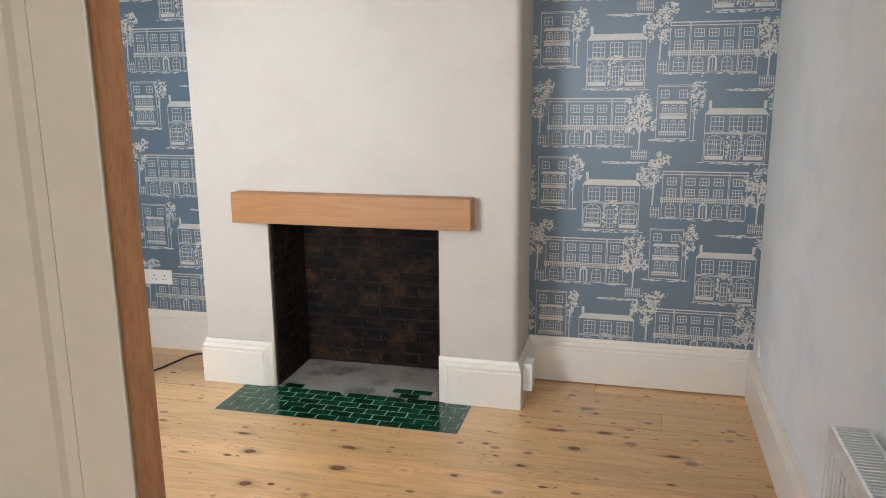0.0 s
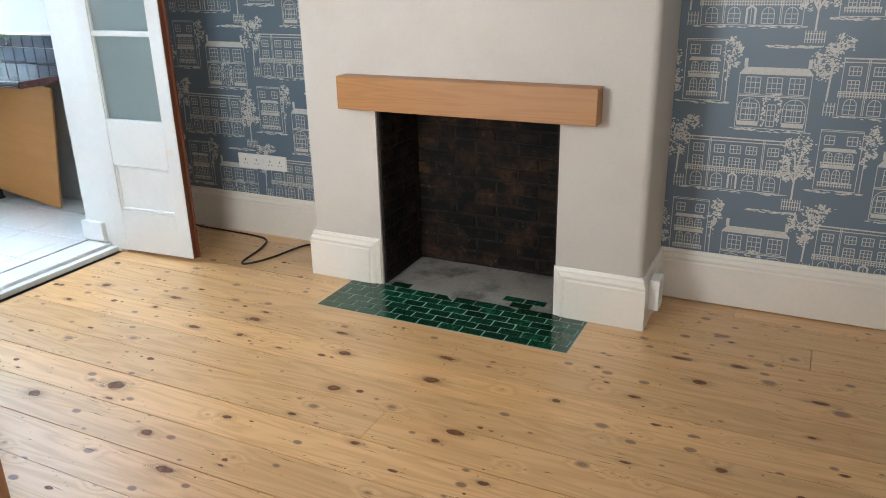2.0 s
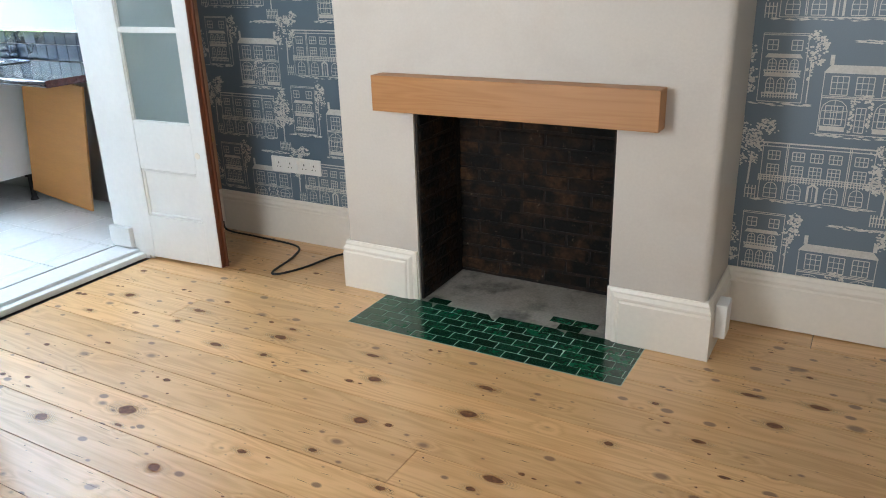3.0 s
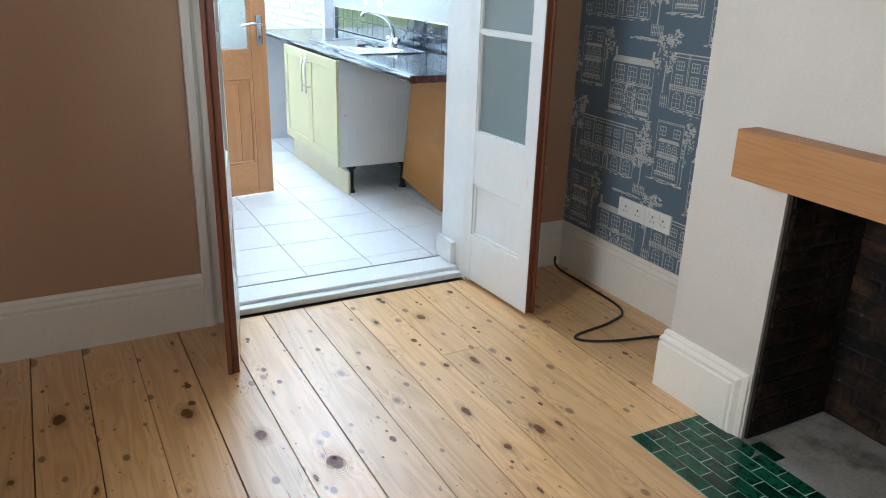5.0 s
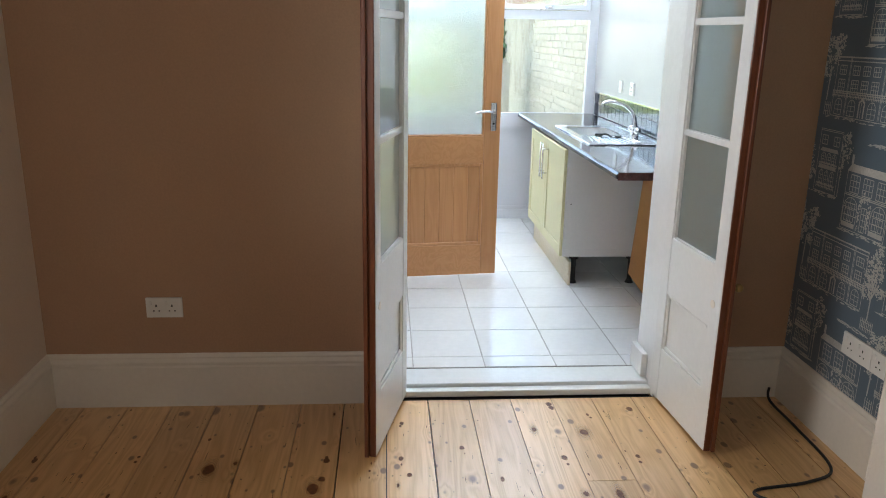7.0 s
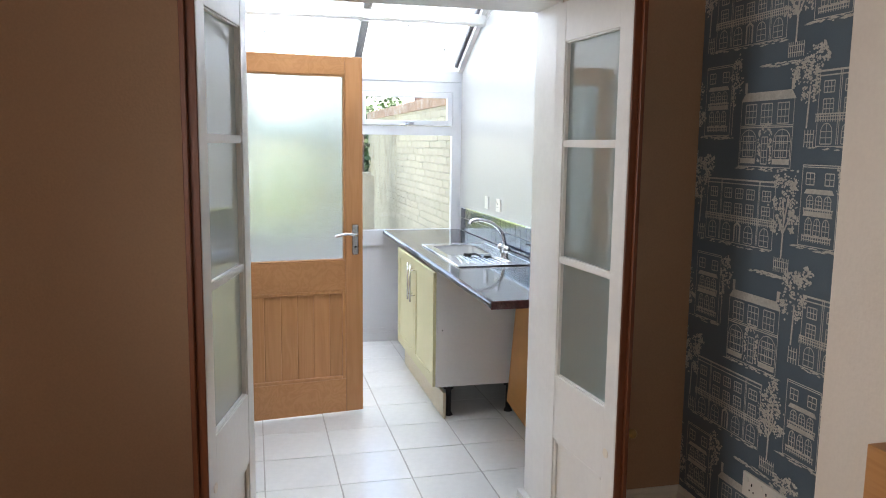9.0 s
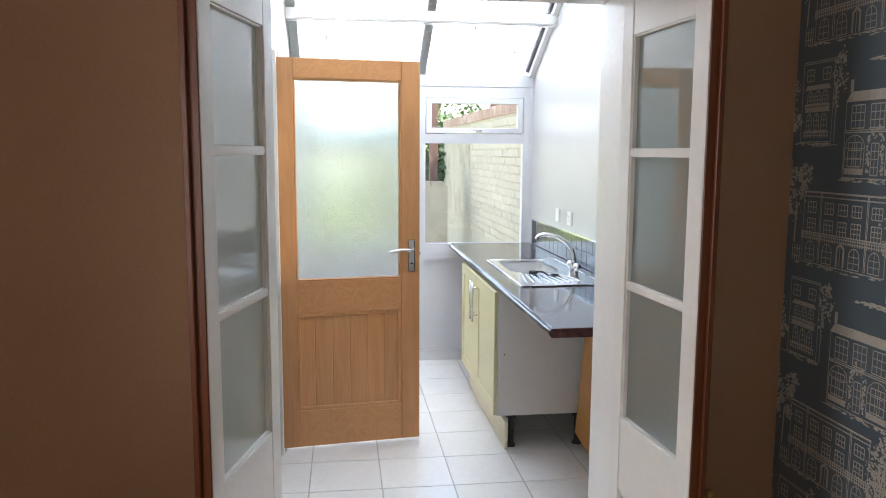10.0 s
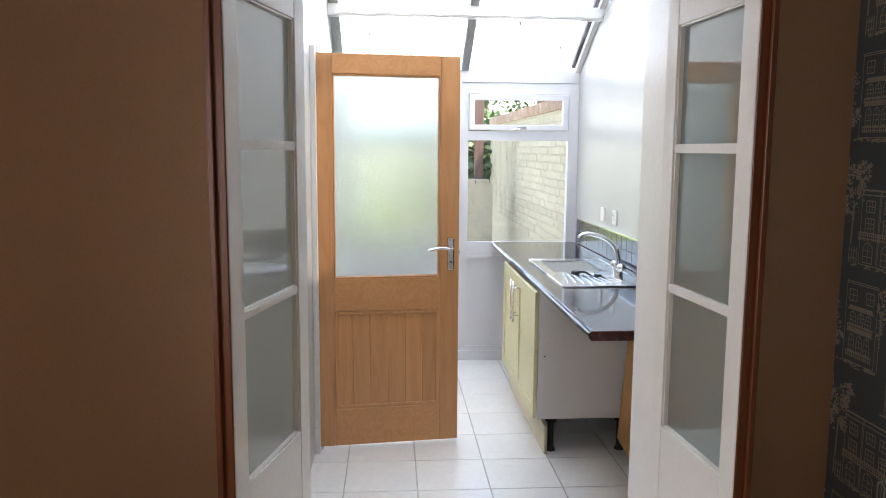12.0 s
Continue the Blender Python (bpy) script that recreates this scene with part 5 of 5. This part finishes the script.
def paper_print(x0, x1, z0, z1, u_a, v_a, seed):
    """The print between x0 and x1, thin as ink on the paper."""
    rnd = random.Random(seed)
    lines, polys = [], []
    row0 = math.floor((z0 - v_a) / 0.3445)
    for r in range(row0, int((z1 - v_a) / 0.3445) + 3):
        for c in range(-3, 4):
            u = u_a + c * 1.11 + (0.555 if r % 2 else 0.0)
            if u + 1.12 < x0 or u - 0.1 > x1:
                continue
            print_house_row(lines, polys, u, v_a + r * 0.3445, rnd)
    verts, faces = [], []

    def put(pts):
        pts = [(min(max(x, x0), x1), min(max(z, z0), z1)) for x, z in pts]
        area = sum(a[0] * b[1] - b[0] * a[1] for a, b in zip(pts, pts[1:] + pts[:1])) / 2
        if abs(area) < 1e-7:
            return
        if area < 0:
            pts = pts[::-1]
        i = len(verts)
        d = Y_N - rnd.uniform(0.0007, 0.0022)
        verts.extend((x, d, z) for x, z in pts)
        faces.append(tuple(range(i, i + len(pts))))

    for xa, za, xb, zb, w in lines:
        dx, dz = xb - xa, zb - za
        n = math.hypot(dx, dz) or 1
        ox, oz = -dz / n * w / 2, dx / n * w / 2
        put([(xa + ox, za + oz), (xa - ox, za - oz), (xb - ox, zb - oz), (xb + ox, zb + oz)])
    for pts in polys:
        put(pts)
    me = bpy.data.meshes.new("wallpaper_print")
    me.from_pydata(verts, [], faces)
    me.materials.append(M_PRINT)
    ob = new("wallpaper_print", me)
    ob.parent = bpy.data.objects["wall_north"]
    return tagged(ob, "pale printed town houses, trees and railings", kind="stuff")


paper_print(BX1 + 0.001, X_E - 0.001, 0.236, CEIL - 0.01, -0.519, 1.863, 1)
paper_print(X_W + 0.001, BX0 - 0.001, 0.236, CEIL - 0.01, -2.812, 0.865, 2)

# ---- floorboards ----
rnd = random.Random(11)
def board(rows):
    bm = bmesh.new()
    for r in rows:
        box(bm, *r, -0.024, 0.0)
    bmesh.ops.recalc_face_normals(bm, faces=bm.faces)
    part("floorboard", bm, M_PINE, floor)


HX0, HX1, HY0 = -1.985, -0.770, 3.128
k = -1
while Y_FIRST + k * PITCH < Y_N:
    a, b = Y_FIRST + k * PITCH + rnd.uniform(0.0009, 0.0030), Y_FIRST + (k + 1) * PITCH - rnd.uniform(0.0009, 0.0030)
    if k == -1:
        a = Y_S - 0.14
    b = min(b, Y_N)
    cuts = [X_K + 0.235] + {8: [-1.23], 3: [-2.3], 14: [0.12], 16: [-0.2], 5: [-0.4], 11: [-2.75]}.get(k, []) + [X_E]
    for x0, x1 in zip(cuts, cuts[1:]):
        x0, x1 = x0 + 0.0013, x1 - 0.0013
        if b <= HY0 or x1 <= HX0 or x0 >= HX1:
            board([(x0, x1, a, b)])
        else:
            if a < HY0:
                board([(x0, x1, a, HY0), (x0, HX0, HY0, b), (HX1, x1, HY0, b)])
            else:
                board([(x0, HX0, a, b)])
                board([(HX1, x1, a, b)])
    k += 1

# larger knots in the boards
KNOTS = [(-2.15, 2.96), (-2.15, 2.88), (-1.71, 2.92), (-1.6, 2.77), (-1.88, 2.7), (-1.2, 2.9), (-2.11, 2.73), (-2.35, 2.71), (-2.67, 2.80), (-3.13, 2.7), (-2.66, 2.92), (-2.27, 2.2),
         (-2.51, 2.03), (-1.73, 2.2), (-1.53, 2.31), (-1.49, 2.52), (-1.18, 2.72), (-1.23, 2.25), (-0.99, 2.37), (-0.95, 2.44), (-1.71, 1.88), (-1.56, 1.97), (-1.92, 2.01), (-0.76, 2.23),
         (-0.39, 2.51), (-0.11, 2.59), (-0.45, 2.91), (-0.7, 2.77), (-0.63, 3.07), (-0.18, 3.49), (-0.13, 3.29), (-0.25, 3.11), (0.14, 2.89), (0.16, 3.13), (-2.72, 0.8), (-2.88, 1.45),
         (-2.92, 1.54), (-3.29, 1.88), (-2.74, 1.84), (-2.58, 1.31), (-2.44, 1.53), (-2.28, 1.26), (-2.75, 2.14), (-3.1, 2.9), (-2.22, 2.12), (-0.35, 3.27)]
rnd = random.Random(5)
small = []
while len(small) < 150:
    x, y = rnd.uniform(X_W + 0.05, X_E - 0.1), rnd.uniform(Y_S, Y_N - 0.06)
    off = (y - Y_FIRST) % PITCH
    if 0.014 < off < PITCH - 0.014 and not (HX0 - 0.02 < x < HX1 + 0.02 and y > HY0 - 0.02) and not (BX0 - 0.03 < x < BX1 + 0.03 and y > BY - 0.04):
        small.append((x, y))
        if rnd.random() < 0.35:
            small.append((x + rnd.uniform(0.02, 0.06), min(y + rnd.uniform(-0.008, 0.008), Y_N - 0.03)))
for x, y in KNOTS + small:
    rx = rnd.choice((0.013, 0.016, 0.021, 0.029)) * rnd.uniform(0.85, 1.15)
    if (x, y) in small:
        rx = rnd.choice((0.005, 0.007, 0.009, 0.014)) * rnd.uniform(0.8, 1.2)
    ry = rx * rnd.uniform(0.34, 0.78)
    if (x, y) not in small:
        bm = bmesh.new()
        bm.faces.new([bm.verts.new((math.cos(q * math.tau / 24), math.sin(q * math.tau / 24), 0)) for q in range(24)])
        ob = part("knot_figure", bm, M_FIGURE, floor)
        ob.location = (x, y, 0.00015)
        ob.scale = (rx * 3.4, min(ry * 2.6, 0.055), 1)
    for grow, z, mat, nm in ((1.22, 0.0003, M_KNOTRING, "knot_ring"), (1.0, 0.0006, M_KNOT, "knot")):
        bm = bmesh.new()
        ph = rnd.random() * 9
        bm.faces.new([bm.verts.new((x + grow * rx * math.cos(a) * (1 + 0.13 * math.sin(2 * a + ph)), y + grow * ry * math.sin(a) * (1 + 0.12 * math.sin(3 * a + ph)), z)) for a in [q * math.tau / 20 for q in range(20)]])
        part(nm, bm, mat, floor)

# drying checks and nail heads
M_CHECK = material("dark_check", (0.06, 0.025, 0.012), 0.7, vary=0.4, scale=30, bump=0)


def on_boards(x, y):
    return not (HX0 - 0.02 < x < HX1 + 0.02 and y > HY0 - 0.02) and not (BX0 - 0.03 < x < BX1 + 0.03 and y > BY - 0.04)


verts, faces = [], []
rnd = random.Random(23)
for i in range(420):
    x, y = rnd.uniform(X_W + 0.05, X_E - 0.15), rnd.uniform(Y_S, Y_N - 0.06)
    off = (y - Y_FIRST) % PITCH
    if not (0.01 < off < PITCH - 0.01) or not on_boards(x, y):
        continue
    l, w, lean = rnd.uniform(0.006, 0.045), rnd.uniform(0.0006, 0.0013), rnd.gauss(0, 0.05)
    n = len(verts)
    verts += [(x - l, y - l * lean, 0.0004), (x, y - w, 0.0004), (x + l, y + l * lean, 0.0004), (x, y + w, 0.0004)]
    faces.append((n, n + 1, n + 2, n + 3))
for j in range(9):
    for k in range(17):
        for off in (0.022, PITCH - 0.024):
            x, y = -3.22 + j * 0.405 + rnd.gauss(0, 0.006), Y_FIRST + k * PITCH + off + rnd.gauss(0, 0.004)
            if y > Y_N - 0.05 or not on_boards(x, y) or rnd.random() < 0.35:
                continue
            n, r = len(verts), rnd.uniform(0.0022, 0.0036)
            verts += [(x + r * math.cos(q * math.tau / 7), y + r * math.sin(q * math.tau / 7), 0.0004) for q in range(7)]
            faces.append(tuple(range(n, n + 7)))
me = bpy.data.meshes.new("check")
me.from_pydata(verts, [], faces)
me.materials.append(M_CHECK)
ob = new("check", me)
ob.parent = floor
tagged(ob, "fine dark checks and nail heads in the boards", kind="stuff")

# ---- hearth tiles ----
hearth = empty("tiled_hearth", "bottle green glazed brick tiles set flush before the fireplace", "hearth")
part("hearth_bed", boxes((HX0 + 0.001, HX1 - 0.001, HY0 + 0.001, BY - 0.008, -0.023, 0.0002)), M_HGROUT, hearth, "pale cement grout")
TL, TW, G = 0.1015, 0.0520, 0.0025
def tile_mesh(length):
    bm = bmesh.new()
    box(bm, 0, length, 0, TW, -0.02, 0.0012)
    bm.normal_update()
    e = [q for q in bm.edges if all(v.co.z > 0 for v in q.verts)]
    bmesh.ops.bevel(bm, geom=e, offset=0.0010, segments=1, affect='EDGES')
    bmesh.ops.recalc_face_normals(bm, faces=bm.faces)
    me = bpy.data.meshes.new("tile")
    bm.to_mesh(me)
    bm.free()
    me.materials.append(M_HEARTH)
    return me


meshes = {}
for r in range(9):
    y0 = HY0 + 0.004 + r * (TW + G)
    x = HX0 + 0.003 - (0.0 if r % 2 == 0 else (TL + G) / 2)
    while x < HX1:
        a, b = max(x, HX0 + 0.003), min(x + TL, HX1 - 0.003)
        keep = b - a > 0.006
        if y0 + TW > BY - 0.03:
            left = r == 6 and b < -1.60
            right = r < 8 and -1.25 + 0.03 * (r - 6) < a and b < -0.97
            keep = keep and (r == 5 or (a > FX0 - 0.01 and (left or right)))
        if keep:
            key = round(b - a, 3)
            if key not in meshes:
                meshes[key] = tile_mesh(key)
            ob = new("tile", meshes[key])
            ob.parent = hearth
            ob.location = (a, y0, 0.0005 * noise.noise(Vector((x * 9, y0 * 9, 0))))
            ob.rotation_euler = (rnd.gauss(0, 0.004), rnd.gauss(0, 0.004), rnd.gauss(0, 0.003))
        x += TL + G

# ---- bricks of the fire recess ----
def brick_mesh(l, h, d, mat, seed, name="brick"):
    bm = bmesh.new()
    box(bm, 0, l, 0, d, 0, h)
    bm.normal_update()
    bmesh.ops.bevel(bm, geom=bm.edges[:], offset=0.006, segments=1, affect='EDGES')
    r = random.Random(seed)
    for v in bm.verts:
        v.co += Vector((r.uniform(-1, 1), r.uniform(-1, 1), r.uniform(-1, 1))) * 0.0022
    bmesh.ops.recalc_face_normals(bm, faces=bm.faces)
    me = bpy.data.meshes.new(name)
    bm.to_mesh(me)
    bm.free()
    me.materials.append(mat)
    return me


def course_wall(parent, mats, start, direction, length, z0, z1, face_turn, lb=0.215, hb=0.065, j=0.007, seed=1):
    """Bricks in stretcher bond along a direction; face_turn: degrees round z."""
    r = random.Random(seed)
    full = [brick_mesh(lb, hb, 0.03, mats, s + seed * 10) for s in range(4)]
    half = [brick_mesh(lb / 2 - j / 2, hb, 0.03, mats, s + 50 + seed * 10) for s in range(2)]
    z, row = z0, 0
    d = Vector(direction)
    while z + hb < z1:
        s = 0.0
        if row % 2:
            s = -(lb + j) / 2
        while s < length:
            a = s
            use, l = r.choice(full), lb
            if a < 0:
                a, use, l = 0.0, r.choice(half), lb / 2 - j / 2
            elif a + lb > length:
                if a + lb / 2 > length:
                    break
                use, l = r.choice(half), lb / 2
            ob = new("brick", use)
            ob.parent = parent
            ob.location = Vector(start) + d * a + Vector((r.uniform(-0.002, 0.002), r.uniform(-0.002, 0.002), z + r.uniform(-0.003, 0.003)))
            ob.rotation_euler = (0, r.gauss(0, 0.004), radians(face_turn) + r.gauss(0, 0.008))
            s = a + l + j
        z += hb + j
        row += 1


course_wall(fire, M_SOOT, (FX0, FB - 0.003, 0), (1, 0, 0), FX1 - FX0, 0.02, 1.1, 0, hb=0.058, seed=2)
course_wall(fire, M_SOOT, (FX0 + 0.0165, BY + 0.02, 0), (0, 1, 0), FB - BY - 0.03, 0.02, 1.1, 90, hb=0.058, seed=3)
course_wall(fire, M_SOOT, (FX1 - 0.0165, FB - 0.02, 0), (0, -1, 0), FB - BY - 0.03, 0.02, 1.1, -90, hb=0.058, seed=4)

# ---- kitchen floor tiles ----
TX, TY = 0.343, 0.338
bm = bmesh.new()
box(bm, 0, TX - 0.005, 0, TY - 0.005, -0.006, 0.0)
bm.normal_update()
bmesh.ops.bevel(bm, geom=[e for e in bm.edges if all(v.co.z > -0.001 for v in e.verts)], offset=0.0015, segments=1, affect='EDGES')
bmesh.ops.recalc_face_normals(bm, faces=bm.faces)
me = bpy.data.meshes.new("tile")
bm.to_mesh(me)
bm.free()
me.materials.append(M_TILE)
def cut_tile(x0, x1, y0, y1):
    bm = boxes((x0, x1, y0, y1, -0.006, 0.0))
    ob = part("tile", bm, M_TILE, ksub)
    ob.location = (0, 0, KZ)


for i in range(-1, 10):
    x1 = -3.762 - i * TX
    x0 = x1 - TX + 0.005
    for j in range(-1, 5):
        y0 = 2.226 + j * TY
        y1 = y0 + TY - 0.005
        cx0, cx1, cy0, cy1 = max(x0, KX), min(x1, X_K - 0.001), max(y0, KY0), min(y1, KY1)
        if cx1 - cx0 < 0.02 or cy1 - cy0 < 0.02:
            continue
        if cx0 == x0 and cx1 == x1 and cy0 == y0 and cy1 == y1:
            ob = new("tile", me)
            ob.parent = ksub
            ob.location = (x0, y0, KZ + 0.0004 * noise.noise(Vector((i, j, 0.5))))
        else:
            cut_tile(cx0, cx1, cy0, cy1)

# ---- dark wall tiles over the worktop ----
splash = empty("splashback", "dark glazed tiles over the worktop with a pale edge strip", "splashback")
part("adhesive", boxes((-6.575, -3.66, KY1 - 0.004, KY1 - 0.0005, 0.939, 1.115)), M_GROUT, splash)
x = -6.572
while x < -3.75:
    bm = boxes((x, x + 0.097, KY1 - 0.011, KY1 - 0.004, 0.941, 1.036))
    soft(bm, 0.0015, 1)
    part("tile", bm, M_SPLASH, splash)
    bm = boxes((x, x + 0.097, KY1 - 0.011, KY1 - 0.004, 1.039, 1.113))
    soft(bm, 0.0015, 1)
    part("tile", bm, M_SPLASH, splash)
    x += 0.100
bm = boxes((-6.58, -3.66, KY1 - 0.014, KY1 - 0.0005, 1.114, 1.123))
part("edge_strip", bm, M_CHROME, splash, "pale metal edge strip")

# ---- bricks of the garden wall ----
course_wall(garden_wall, M_BRICK, (-9.9, 3.884, 0), (1, 0, 0), 9.9 + KX - 0.13, 0.72, 1.94, 0, j=0.006, seed=6)
bm = bmesh.new()
z, row = 0.72, 0
while z < 1.87:
    x = -12.28 + (0.112 if row % 2 else 0)
    while x < -10.1:
        box(bm, x, x + 0.215, 3.886, 3.913, z, z + 0.065)
        x += 0.225
    z += 0.075
    row += 1
ob = part("far_bricks", bm, M_BRICK, garden_wall)
tagged(ob, kind="stuff")
x = -12.3
while x < KX - 0.2:
    bm = boxes((x, x + 0.066, 3.87, 4.09, 1.957, 2.06 + 0.012 * noise.noise(Vector((x * 5, 0, 0)))))
    ob = part("coping_brick", bm, M_REDBRICK, garden_wall, "weathered brick on edge")
    x += 0.078
